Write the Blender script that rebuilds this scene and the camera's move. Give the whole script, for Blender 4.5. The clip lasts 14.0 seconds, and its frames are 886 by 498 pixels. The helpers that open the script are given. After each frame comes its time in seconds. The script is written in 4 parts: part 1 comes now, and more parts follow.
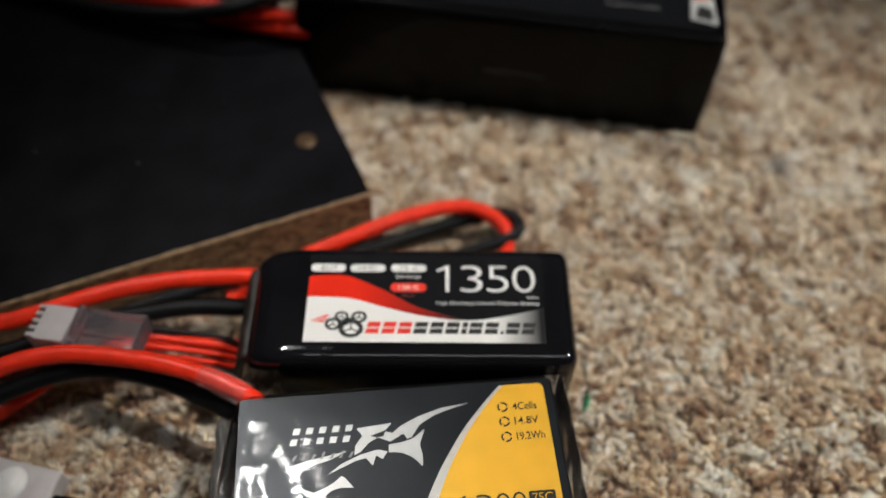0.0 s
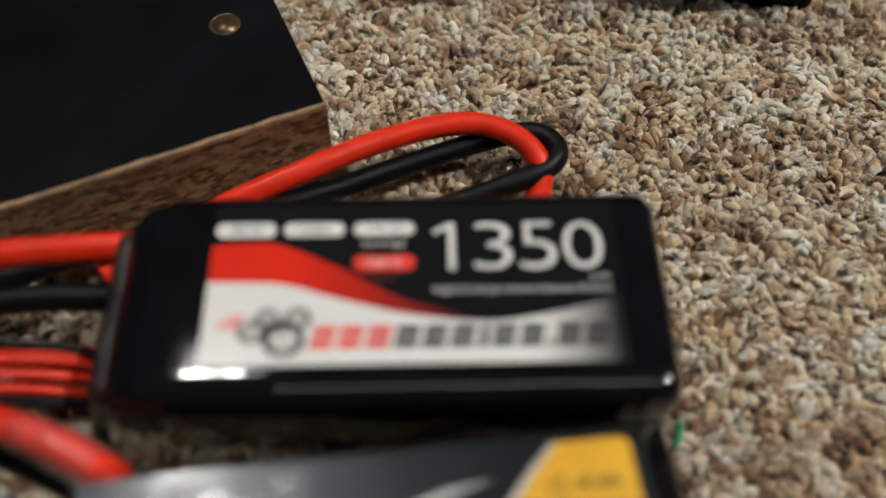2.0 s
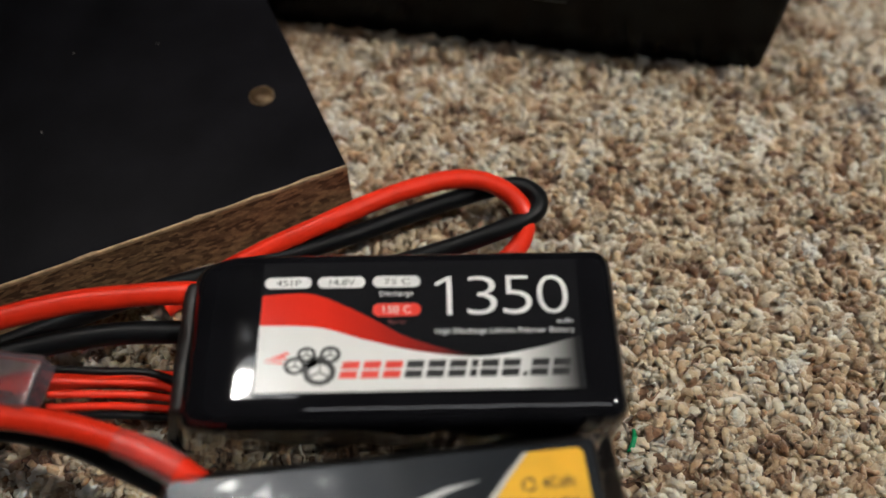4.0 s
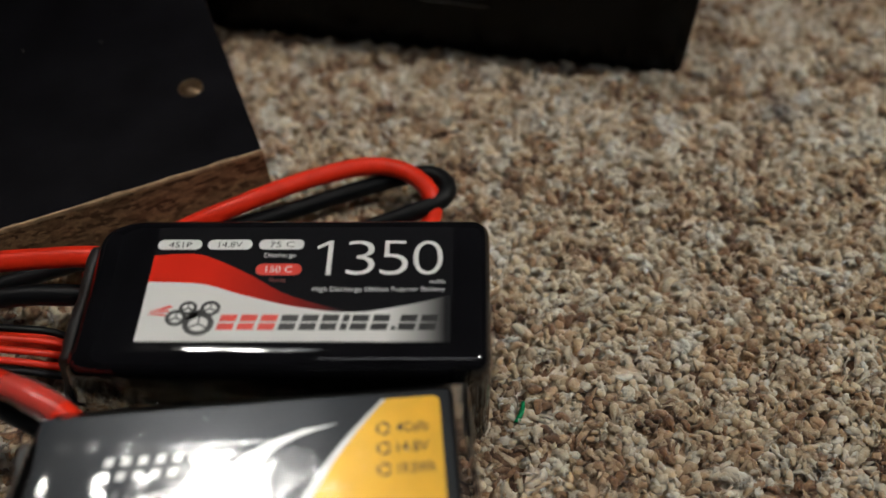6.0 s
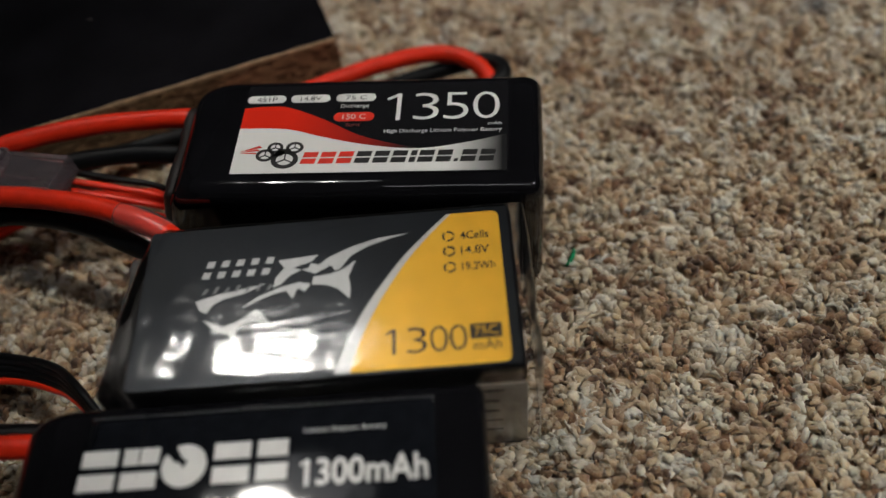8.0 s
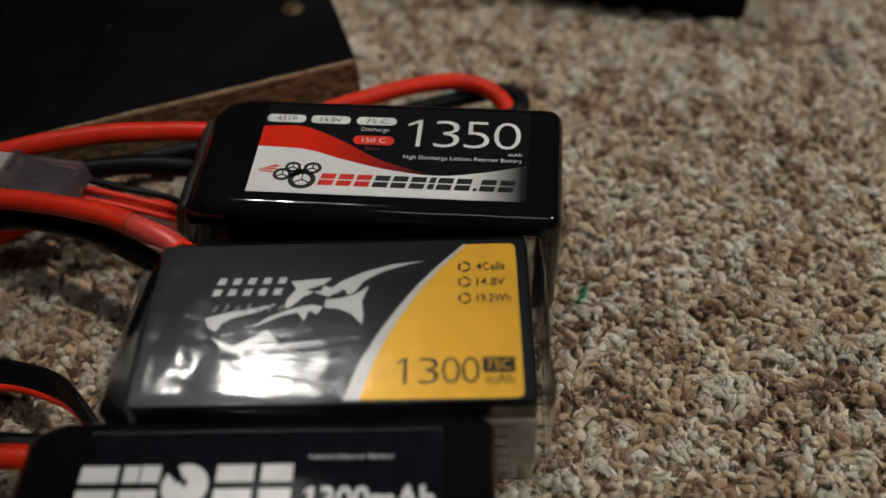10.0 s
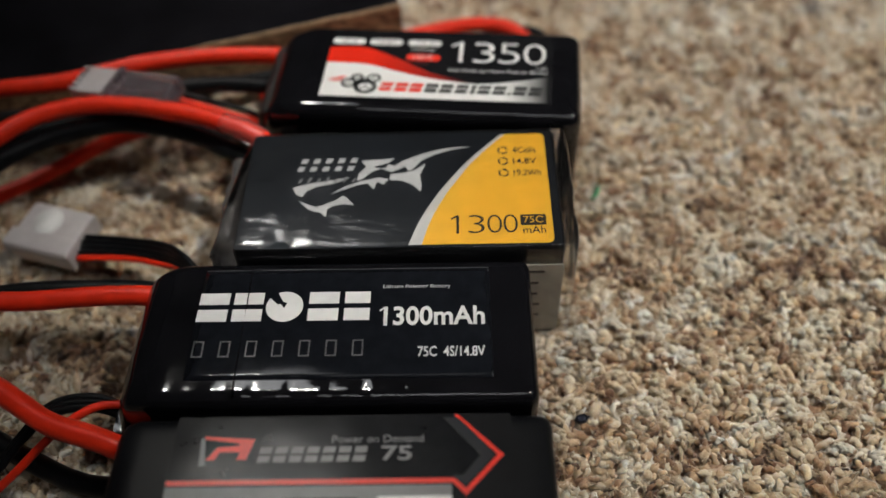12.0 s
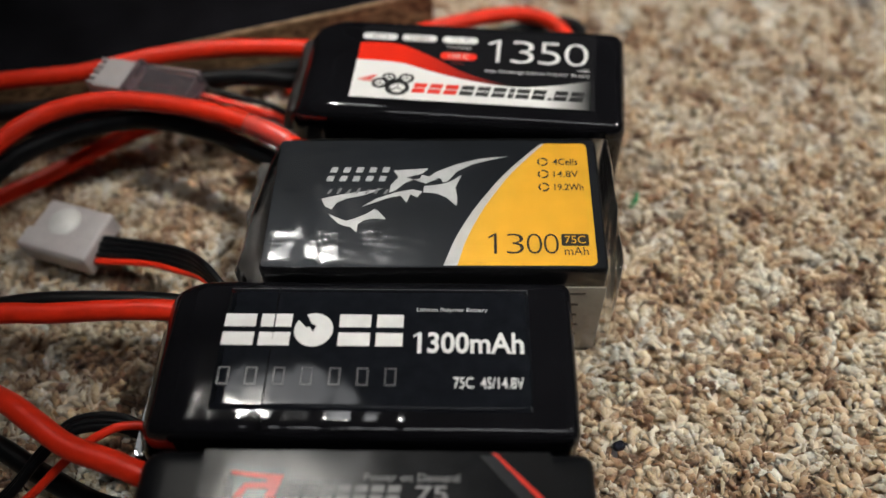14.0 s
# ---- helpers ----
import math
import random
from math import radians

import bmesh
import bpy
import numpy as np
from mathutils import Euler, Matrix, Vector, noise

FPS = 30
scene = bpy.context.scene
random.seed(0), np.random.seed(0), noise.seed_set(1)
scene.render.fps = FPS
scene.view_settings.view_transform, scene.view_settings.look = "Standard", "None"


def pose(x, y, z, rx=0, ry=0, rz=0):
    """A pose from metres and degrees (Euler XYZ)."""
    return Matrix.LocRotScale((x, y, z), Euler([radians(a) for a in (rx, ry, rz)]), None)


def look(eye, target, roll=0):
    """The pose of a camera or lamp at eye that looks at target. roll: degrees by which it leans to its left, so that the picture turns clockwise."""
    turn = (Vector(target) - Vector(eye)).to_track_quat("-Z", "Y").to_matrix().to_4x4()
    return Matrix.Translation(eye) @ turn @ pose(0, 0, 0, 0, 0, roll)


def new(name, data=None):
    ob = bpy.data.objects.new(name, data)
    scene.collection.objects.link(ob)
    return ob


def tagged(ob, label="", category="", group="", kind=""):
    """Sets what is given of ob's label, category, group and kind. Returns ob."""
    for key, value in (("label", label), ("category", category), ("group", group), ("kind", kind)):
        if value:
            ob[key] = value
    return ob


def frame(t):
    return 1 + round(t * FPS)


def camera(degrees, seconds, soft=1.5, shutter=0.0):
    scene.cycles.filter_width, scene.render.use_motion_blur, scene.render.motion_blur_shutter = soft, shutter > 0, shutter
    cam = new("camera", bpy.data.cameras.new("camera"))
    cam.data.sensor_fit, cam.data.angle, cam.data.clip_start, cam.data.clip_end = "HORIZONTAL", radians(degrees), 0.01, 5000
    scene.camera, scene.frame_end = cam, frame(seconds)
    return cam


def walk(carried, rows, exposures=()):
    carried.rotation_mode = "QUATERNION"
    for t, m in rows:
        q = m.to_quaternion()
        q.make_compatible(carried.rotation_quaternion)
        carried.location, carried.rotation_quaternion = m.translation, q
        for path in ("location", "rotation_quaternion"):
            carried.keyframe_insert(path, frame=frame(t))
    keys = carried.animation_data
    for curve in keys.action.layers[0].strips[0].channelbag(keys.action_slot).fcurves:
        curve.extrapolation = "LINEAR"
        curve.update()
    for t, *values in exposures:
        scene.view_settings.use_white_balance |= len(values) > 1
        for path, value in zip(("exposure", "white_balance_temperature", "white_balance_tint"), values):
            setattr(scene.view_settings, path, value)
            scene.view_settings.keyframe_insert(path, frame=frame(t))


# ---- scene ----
# Batteries on a carpet, seen from a hand's width: plan in millimetres, S turns them into metres.
cam = camera(54.0, 14.0, soft=1.5)
cam.data.dof.use_dof = True
cam.data.dof.focus_distance = 0.187
cam.data.dof.aperture_fstop = 6.6
PATH = [
    (0, (-0.0351, -0.0618, 0.2176), (-0.0217, 0.0584, 0.0583), 1.54),
    (0.5, (-0.0358, -0.0616, 0.2199), (-0.0226, 0.0591, 0.0610), 1.06),
    (1, (-0.0340, -0.0599, 0.2196), (-0.0231, 0.0617, 0.0612), 0.28),
    (1.2, (-0.0342, -0.0565, 0.2146), (-0.0224, 0.0666, 0.0574), 0.75),
    (1.5, (-0.0273, -0.0322, 0.1990), (-0.0119, 0.0872, 0.0393), 0.65),
    (1.7, (-0.0266, -0.0182, 0.1745), (-0.0117, 0.0963, 0.0112), 0.25),
    (2, (-0.0296, -0.0030, 0.1444), (-0.0160, 0.1033, -0.0245), 1.14),
    (2.2, (-0.0324, -0.0056, 0.1472), (-0.0199, 0.0972, -0.0239), 1.11),
    (2.5, (-0.0289, -0.0094, 0.1711), (-0.0138, 0.0931, 0.0001), 2.06),
    (3, (-0.0303, -0.0104, 0.1792), (-0.0178, 0.0914, 0.0075), 0.80),
    (3.2, (-0.0302, -0.0101, 0.1797), (-0.0181, 0.0918, 0.0080), 0.55),
    (5.3, (-0.0211, -0.0210, 0.1818), (-0.0113, 0.0860, 0.0131), 0.72),
    (5.5, (-0.0062, -0.0343, 0.1695), (-0.0078, 0.0789, 0.0046), -4.61),
    (6, (-0.0009, -0.0336, 0.1776), (0.0036, 0.0812, 0.0139), -2.38),
    (6.5, (-0.0007, -0.0329, 0.1803), (0.0033, 0.0810, 0.0159), -2.47),
    (7, (-0.0025, -0.0330, 0.1847), (0.0014, 0.0819, 0.0211), -1.67),
    (7.3, (-0.0022, -0.0423, 0.1830), (-0.0016, 0.0730, 0.0196), -3.55),
    (7.5, (-0.0002, -0.0602, 0.1829), (-0.0025, 0.0573, 0.0210), -4.90),
    (7.8, (-0.0093, -0.0731, 0.1778), (-0.0150, 0.0463, 0.0174), -6.26),
    (8, (-0.0050, -0.0744, 0.1731), (-0.0125, 0.0433, 0.0116), -7.52),
    (8.2, (-0.0067, -0.0687, 0.1756), (-0.0131, 0.0465, 0.0122), -5.84),
    (10.3, (-0.0097, -0.0746, 0.1720), (-0.0151, 0.0481, 0.0142), -3.26),
    (10.5, (-0.0088, -0.0770, 0.1717), (-0.0157, 0.0458, 0.0139), -3.93),
    (11, (-0.0081, -0.0777, 0.1710), (-0.0165, 0.0436, 0.0122), -4.65),
    (11.3, (-0.0079, -0.0828, 0.1774), (-0.0131, 0.0383, 0.0183), -3.23),
    (11.5, (-0.0080, -0.1005, 0.1819), (-0.0128, 0.0224, 0.0242), -2.87),
    (11.7, (-0.0094, -0.1186, 0.1865), (-0.0145, 0.0058, 0.0300), -4.05),
    (11.8, (-0.0128, -0.1234, 0.1889), (-0.0172, 0.0019, 0.0331), -2.91),
    (12, (-0.0205, -0.1200, 0.1838), (-0.0247, 0.0051, 0.0278), -2.56),
    (12.2, (-0.0222, -0.1116, 0.1781), (-0.0295, 0.0084, 0.0182), -2.77),
    (12.5, (-0.0249, -0.1008, 0.1752), (-0.0334, 0.0184, 0.0148), -4.55),
    (13, (-0.0283, -0.0999, 0.1760), (-0.0349, 0.0179, 0.0145), -2.86),
    (13.5, (-0.0273, -0.1004, 0.1763), (-0.0352, 0.0158, 0.0137), -3.64),
    (14, (-0.0265, -0.1032, 0.1848), (-0.0328, 0.0137, 0.0226), -2.35),
]
walk(cam, [(t, look(eye, target, roll)) for t, eye, target, roll in PATH],
     exposures=[(0.0, 0.4), (1.2, 0.38), (2.0, 0.15), (2.6, 0.25), (3.2, 0.25), (5.2, 0.2), (5.6, -0.15), (7.2, -0.38), (11.4, -0.4), (12.0, 0.3), (14.0, 0.55)])

S = 0.001
RNG = np.random.default_rng(7)

# ---- light ----
world = bpy.data.worlds.new("room_dark")
world.use_nodes = True
world.node_tree.nodes["Background"].inputs[0].default_value = (0.5, 0.55, 0.62, 1)
world.node_tree.nodes["Background"].inputs[1].default_value = 0.004
scene.world = world

# two unseen spots, one behind the packs and one to their right, narrowed so that their pools imitate
# a lens's darkening towards the sides of the view; a long dim ceiling panel over the camera fills the shade
SPOTS = (((-0.53, 0.93, 2.20), (0.045, 0.075, 0.0), 0.18, 4.4, 0.072),
         ((1.00, 0.02, 1.50), (0.035, 0.07, 0.0), 0.15, 4.5, 0.13))  # place, aim, radius, spread, watts
PANEL = (0.12, -0.50, 2.22, 0.56, 0.09, 0.35)  # place, half sizes, watts

for place, aim, radius, spread, watts in SPOTS:
    spot_data = bpy.data.lights.new("spot_bulb", "AREA")
    spot_data.shape, spot_data.size, spot_data.spread = "DISK", 2 * radius, radians(spread)
    spot_data.energy, spot_data.color = watts, (0.98, 0.945, 0.865)
    new("spot_bulb", spot_data).matrix_world = look(place, aim)
panel_data = bpy.data.lights.new("panel_bulb", "AREA")
panel_data.shape, panel_data.size, panel_data.size_y = "RECTANGLE", 2 * PANEL[3], 2 * PANEL[4]
panel_data.energy, panel_data.color = PANEL[5], (0.92, 0.97, 1.0)
new("panel_bulb", panel_data).matrix_world = pose(PANEL[0], PANEL[1], PANEL[2])


# ---- materials ----
def rgba(c):
    return (c[0], c[1], c[2], 1.0)


def surface(name, colour, rough=0.4, metal=0.0, vary=0.15, scale=300.0, bump=0.1, bump_scale=600.0,
            depth=0.0002, coat=0.0, coat_rough=0.05, spec=0.5, trans=0.0, rough_vary=0.1, fine=4.0):
    """Principled surface with colour, gloss and relief variation at two scales."""
    m = bpy.data.materials.new(name)
    m.use_nodes = True
    nt = m.node_tree
    p = nt.nodes["Principled BSDF"]
    tc = nt.nodes.new("ShaderNodeTexCoord")
    n1 = nt.nodes.new("ShaderNodeTexNoise")
    n1.inputs["Scale"].default_value, n1.inputs["Detail"].default_value = scale, 5.0
    n2 = nt.nodes.new("ShaderNodeTexNoise")
    n2.inputs["Scale"].default_value, n2.inputs["Detail"].default_value = bump_scale, fine
    nt.links.new(tc.outputs["Object"], n1.inputs["Vector"])
    nt.links.new(tc.outputs["Object"], n2.inputs["Vector"])
    ramp = nt.nodes.new("ShaderNodeValToRGB")
    lo = [max(0.0, c * (1 - vary)) for c in colour]
    hi = [min(1.0, c * (1 + vary)) for c in colour]
    ramp.color_ramp.elements[0].position, ramp.color_ramp.elements[1].position = 0.3, 0.7
    ramp.color_ramp.elements[0].color, ramp.color_ramp.elements[1].color = rgba(lo), rgba(hi)
    nt.links.new(n1.outputs["Fac"], ramp.inputs["Fac"])
    nt.links.new(ramp.outputs["Color"], p.inputs["Base Color"])
    rr = nt.nodes.new("ShaderNodeMapRange")
    rr.inputs["To Min"].default_value = max(0.02, rough - rough_vary * rough)
    rr.inputs["To Max"].default_value = min(1.0, rough + rough_vary * rough)
    nt.links.new(n2.outputs["Fac"], rr.inputs["Value"])
    nt.links.new(rr.outputs["Result"], p.inputs["Roughness"])
    b = nt.nodes.new("ShaderNodeBump")
    b.inputs["Strength"].default_value, b.inputs["Distance"].default_value = bump, depth
    nt.links.new(n2.outputs["Fac"], b.inputs["Height"])
    nt.links.new(b.outputs["Normal"], p.inputs["Normal"])
    p.inputs["Metallic"].default_value = metal
    p.inputs["Specular IOR Level"].default_value = spec
    p.inputs["Coat Weight"].default_value, p.inputs["Coat Roughness"].default_value = coat, coat_rough
    p.inputs["Transmission Weight"].default_value = trans
    if coat:
        nt.links.new(b.outputs["Normal"], p.inputs["Coat Normal"])
    return m


def film_material(name, tint, gloss, rough, bump, scale, haze):
    """Clear plastic: mostly see-through, with a wrinkled gloss that grows at grazing angles."""
    m = bpy.data.materials.new(name)
    m.use_nodes = True
    nt = m.node_tree
    nt.nodes.remove(nt.nodes["Principled BSDF"])
    out = nt.nodes["Material Output"]
    tr, gl, mix = nt.nodes.new("ShaderNodeBsdfTransparent"), nt.nodes.new("ShaderNodeBsdfGlossy"), nt.nodes.new("ShaderNodeMixShader")
    tr.inputs["Color"].default_value = rgba(tint)
    gl.inputs["Roughness"].default_value = rough
    fr, ma = nt.nodes.new("ShaderNodeFresnel"), nt.nodes.new("ShaderNodeMath")
    fr.inputs["IOR"].default_value = 1.45
    ma.operation, ma.inputs[1].default_value = "MULTIPLY", gloss
    tc, n, b = nt.nodes.new("ShaderNodeTexCoord"), nt.nodes.new("ShaderNodeTexNoise"), nt.nodes.new("ShaderNodeBump")
    n.inputs["Scale"].default_value, n.inputs["Distortion"].default_value = scale, 1.5
    b.inputs["Strength"].default_value, b.inputs["Distance"].default_value = bump, 0.0006
    mp = nt.nodes.new("ShaderNodeMapping")
    mp.inputs["Scale"].default_value = (0.45, 1.5, 1.0)
    n.inputs["Detail"].default_value = 4.0
    nt.links.new(tc.outputs["Object"], mp.inputs["Vector"])
    nt.links.new(mp.outputs["Vector"], n.inputs["Vector"])
    nt.links.new(n.outputs["Fac"], b.inputs["Height"])
    nt.links.new(b.outputs["Normal"], gl.inputs["Normal"])
    nt.links.new(b.outputs["Normal"], fr.inputs["Normal"])
    nt.links.new(fr.outputs["Fac"], ma.inputs[0])
    nt.links.new(ma.outputs["Value"], mix.inputs["Fac"])
    nt.links.new(tr.outputs["BSDF"], mix.inputs[1])
    nt.links.new(gl.outputs["BSDF"], mix.inputs[2])
    df, cloud = nt.nodes.new("ShaderNodeBsdfDiffuse"), nt.nodes.new("ShaderNodeMixShader")
    df.inputs["Color"].default_value = (0.5, 0.48, 0.47, 1)
    cloud.inputs["Fac"].default_value = haze
    nt.links.new(mix.outputs["Shader"], cloud.inputs[1])
    nt.links.new(df.outputs["BSDF"], cloud.inputs[2])
    nt.links.new(cloud.outputs["Shader"], out.inputs["Surface"])
    return m


def yarn_material(name, islands):
    """Heather carpet yarn: cream, tan and brown strands with fine fibre streaks."""
    m = bpy.data.materials.new(name)
    m.use_nodes = True
    nt = m.node_tree
    p = nt.nodes["Principled BSDF"]
    tc = nt.nodes.new("ShaderNodeTexCoord")
    patch = nt.nodes.new("ShaderNodeTexNoise")
    patch.inputs["Scale"].default_value, patch.inputs["Detail"].default_value = 138.0, 4.0
    fibre = nt.nodes.new("ShaderNodeTexNoise")
    fibre.inputs["Scale"].default_value, fibre.inputs["Detail"].default_value = 1500.0, 3.0
    nt.links.new(tc.outputs["Object"], patch.inputs["Vector"])
    nt.links.new(tc.outputs["Object"], fibre.inputs["Vector"])
    if islands:
        attr = nt.nodes.new("ShaderNodeAttribute")
        attr.attribute_name = "yarn_tone"
        src = attr.outputs["Fac"]
    else:
        vor = nt.nodes.new("ShaderNodeTexVoronoi")
        vor.inputs["Scale"].default_value = 260.0
        nt.links.new(tc.outputs["Object"], vor.inputs["Vector"])
        sep = nt.nodes.new("ShaderNodeSeparateColor")
        nt.links.new(vor.outputs["Color"], sep.inputs["Color"])
        src = sep.outputs["Red"]
    a = nt.nodes.new("ShaderNodeMath")
    a.operation, a.inputs[1].default_value = "MULTIPLY", 0.62
    nt.links.new(src, a.inputs[0])
    c = nt.nodes.new("ShaderNodeMath")
    c.operation, c.inputs[1].default_value = "MULTIPLY_ADD", 0.55
    nt.links.new(patch.outputs["Fac"], c.inputs[0])
    nt.links.new(a.outputs["Value"], c.inputs[2])
    d = nt.nodes.new("ShaderNodeMath")
    d.operation, d.inputs[1].default_value = "MULTIPLY_ADD", 0.2
    nt.links.new(fibre.outputs["Fac"], d.inputs[0])
    nt.links.new(c.outputs["Value"], d.inputs[2])
    ramp = nt.nodes.new("ShaderNodeValToRGB")
    e = ramp.color_ramp.elements
    e[0].position, e[0].color = 0.40, (0.10, 0.052, 0.03, 1)
    e[1].position, e[1].color = 0.98, (0.77, 0.69, 0.58, 1)
    for pos, col in ((0.49, (0.23, 0.125, 0.07)), (0.58, (0.41, 0.265, 0.158)), (0.70, (0.575, 0.43, 0.288)), (0.84, (0.68, 0.565, 0.43))):
        k = e.new(pos)
        k.color = rgba(col)
    nt.links.new(d.outputs["Value"], ramp.inputs["Fac"])
    # two small blue-grey patches with ragged edges
    colour = ramp.outputs["Color"]
    for place, reach in (((0.100, 0.128, 0.0), 0.0062), ((0.152, 0.2115, 0.0), 0.004)):
        gap, wob, edge = nt.nodes.new("ShaderNodeVectorMath"), nt.nodes.new("ShaderNodeMath"), nt.nodes.new("ShaderNodeMapRange")
        gap.operation, gap.inputs[1].default_value = "DISTANCE", place
        nt.links.new(tc.outputs["Object"], gap.inputs[0])
        wob.operation, wob.inputs[1].default_value = "MULTIPLY_ADD", reach * 1.6
        nt.links.new(patch.outputs["Fac"], wob.inputs[0])
        nt.links.new(gap.outputs["Value"], wob.inputs[2])
        edge.inputs["From Min"].default_value, edge.inputs["From Max"].default_value = reach, reach * 2.1
        edge.inputs["To Min"].default_value, edge.inputs["To Max"].default_value = 0.85, 0.0
        nt.links.new(wob.outputs["Value"], edge.inputs["Value"])
        grey_mix = nt.nodes.new("ShaderNodeMixRGB")
        grey_mix.inputs["Color2"].default_value = (0.045, 0.055, 0.075, 1)
        nt.links.new(edge.outputs["Result"], grey_mix.inputs["Fac"])
        nt.links.new(colour, grey_mix.inputs["Color1"])
        colour = grey_mix.outputs["Color"]
    nt.links.new(colour, p.inputs["Base Color"])
    b = nt.nodes.new("ShaderNodeBump")
    b.inputs["Strength"].default_value, b.inputs["Distance"].default_value = 0.6, 0.0004
    nt.links.new(fibre.outputs["Fac"], b.inputs["Height"])
    nt.links.new(b.outputs["Normal"], p.inputs["Normal"])
    p.inputs["Roughness"].default_value = 0.85
    p.inputs["Sheen Weight"].default_value = 0.15
    if islands:
        p.inputs["Subsurface Weight"].default_value = 0.7
        p.inputs["Subsurface Radius"].default_value = (1.0, 0.8, 0.6)
        p.inputs["Subsurface Scale"].default_value = 0.0025
    return m


def chip_material(name):
    """Raw chipboard edge: pressed flakes, tan to dark brown."""
    m = bpy.data.materials.new(name)
    m.use_nodes = True
    nt = m.node_tree
    p = nt.nodes["Principled BSDF"]
    tc, mp = nt.nodes.new("ShaderNodeTexCoord"), nt.nodes.new("ShaderNodeMapping")
    mp.inputs["Scale"].default_value = (1.0, 1.0, 2.4)
    v, n = nt.nodes.new("ShaderNodeTexVoronoi"), nt.nodes.new("ShaderNodeTexNoise")
    v.inputs["Scale"].default_value, n.inputs["Scale"].default_value = 430.0, 900.0
    nt.links.new(tc.outputs["Object"], mp.inputs["Vector"])
    nt.links.new(mp.outputs["Vector"], v.inputs["Vector"])
    nt.links.new(mp.outputs["Vector"], n.inputs["Vector"])
    sep, add = nt.nodes.new("ShaderNodeSeparateColor"), nt.nodes.new("ShaderNodeMath")
    nt.links.new(v.outputs["Color"], sep.inputs["Color"])
    add.operation = "MULTIPLY"
    nt.links.new(sep.outputs["Red"], add.inputs[0])
    nt.links.new(n.outputs["Fac"], add.inputs[1])
    ramp = nt.nodes.new("ShaderNodeValToRGB")
    e = ramp.color_ramp.elements
    e[0].position, e[0].color = 0.05, (0.09, 0.045, 0.02, 1)
    e[1].position, e[1].color = 0.55, (0.42, 0.26, 0.13, 1)
    nt.links.new(add.outputs["Value"], ramp.inputs["Fac"])
    nt.links.new(ramp.outputs["Color"], p.inputs["Base Color"])
    b = nt.nodes.new("ShaderNodeBump")
    b.inputs["Strength"].default_value, b.inputs["Distance"].default_value = 0.7, 0.0008
    nt.links.new(add.outputs["Value"], b.inputs["Height"])
    nt.links.new(b.outputs["Normal"], p.inputs["Normal"])
    p.inputs["Roughness"].default_value = 0.8
    return m


def fade_material(name, near, far, axis, start, end, rough):
    """A printed colour that runs into another one along one axis of its object (a gradient in the print)."""
    m = surface(name, near, rough=rough, vary=0.03, bump=0.05, coat=0.2)
    nt = m.node_tree
    p = nt.nodes["Principled BSDF"]
    tc, sp, mr = nt.nodes.new("ShaderNodeTexCoord"), nt.nodes.new("ShaderNodeSeparateXYZ"), nt.nodes.new("ShaderNodeMapRange")
    mr.inputs["From Min"].default_value, mr.inputs["From Max"].default_value = start, end
    ramp = nt.nodes.new("ShaderNodeValToRGB")
    ramp.color_ramp.elements[0].color, ramp.color_ramp.elements[1].color = rgba(near), rgba(far)
    nt.links.new(tc.outputs["Object"], sp.inputs["Vector"])
    nt.links.new(sp.outputs[axis], mr.inputs["Value"])
    nt.links.new(mr.outputs["Result"], ramp.inputs["Fac"])
    nt.links.new(ramp.outputs["Color"], p.inputs["Base Color"])
    return m


M_WRAP = surface("black_shrink_wrap", (0.006, 0.006, 0.0075), rough=0.07, vary=0.3, scale=120, bump=0.3, bump_scale=42, depth=0.003, coat=0.15, spec=0.4, fine=1.5)
M_WRAP_BIG = surface("dull_black_wrap", (0.0022, 0.0022, 0.0026), rough=0.22, vary=0.3, scale=120, bump=0.15, bump_scale=60, depth=0.0015, spec=0.1)
M_WRAP_GREY = surface("satin_grey_wrap", (0.006, 0.0063, 0.0075), rough=0.33, vary=0.25, scale=120, bump=0.1, bump_scale=60, depth=0.0015, spec=0.12)
M_INKDIM = surface("dim_grey_ink", (0.075, 0.076, 0.08), rough=0.35, vary=0.1, bump=0.05)
M_TAPE = surface("black_end_tape", (0.014, 0.013, 0.013), rough=0.45, vary=0.3, scale=260, bump=0.35, bump_scale=260, depth=0.0008)
M_PRINT = surface("black_label_print", (0.011, 0.011, 0.013), rough=0.1, vary=0.12, bump=0.05, bump_scale=120, depth=0.0008, coat=0.15, spec=0.4)
M_STICKER = surface("black_sticker", (0.008, 0.009, 0.012), rough=0.07, vary=0.2, bump=0.12, bump_scale=55, depth=0.0025, spec=0.2, fine=2.0)
M_ARROW = surface("satin_black_print", (0.007, 0.0075, 0.009), rough=0.2, vary=0.2, bump=0.2, bump_scale=60, depth=0.002, spec=0.22, fine=1.5)
M_SLATE = surface("slate_foil_label", (0.011, 0.0145, 0.020), rough=0.3, metal=0.5, vary=0.25, scale=60, bump=0.16, bump_scale=32, depth=0.003, coat=0.3, coat_rough=0.12, fine=1.5)
M_WHITE = surface("white_ink", (0.78, 0.78, 0.77), rough=0.3, vary=0.05, bump=0.05, coat=0.3)
M_WHITE_FADE = fade_material("white_to_black_print", (0.8, 0.8, 0.79), (0.02, 0.02, 0.022), "X", 0.047, 0.0585, 0.11)
M_RED_FADE = fade_material("red_to_black_print", (0.78, 0.03, 0.014), (0.03, 0.018, 0.02), "X", 0.012, 0.038, 0.11)
M_RED = surface("red_ink", (0.76, 0.03, 0.014), rough=0.3, vary=0.08, bump=0.05)
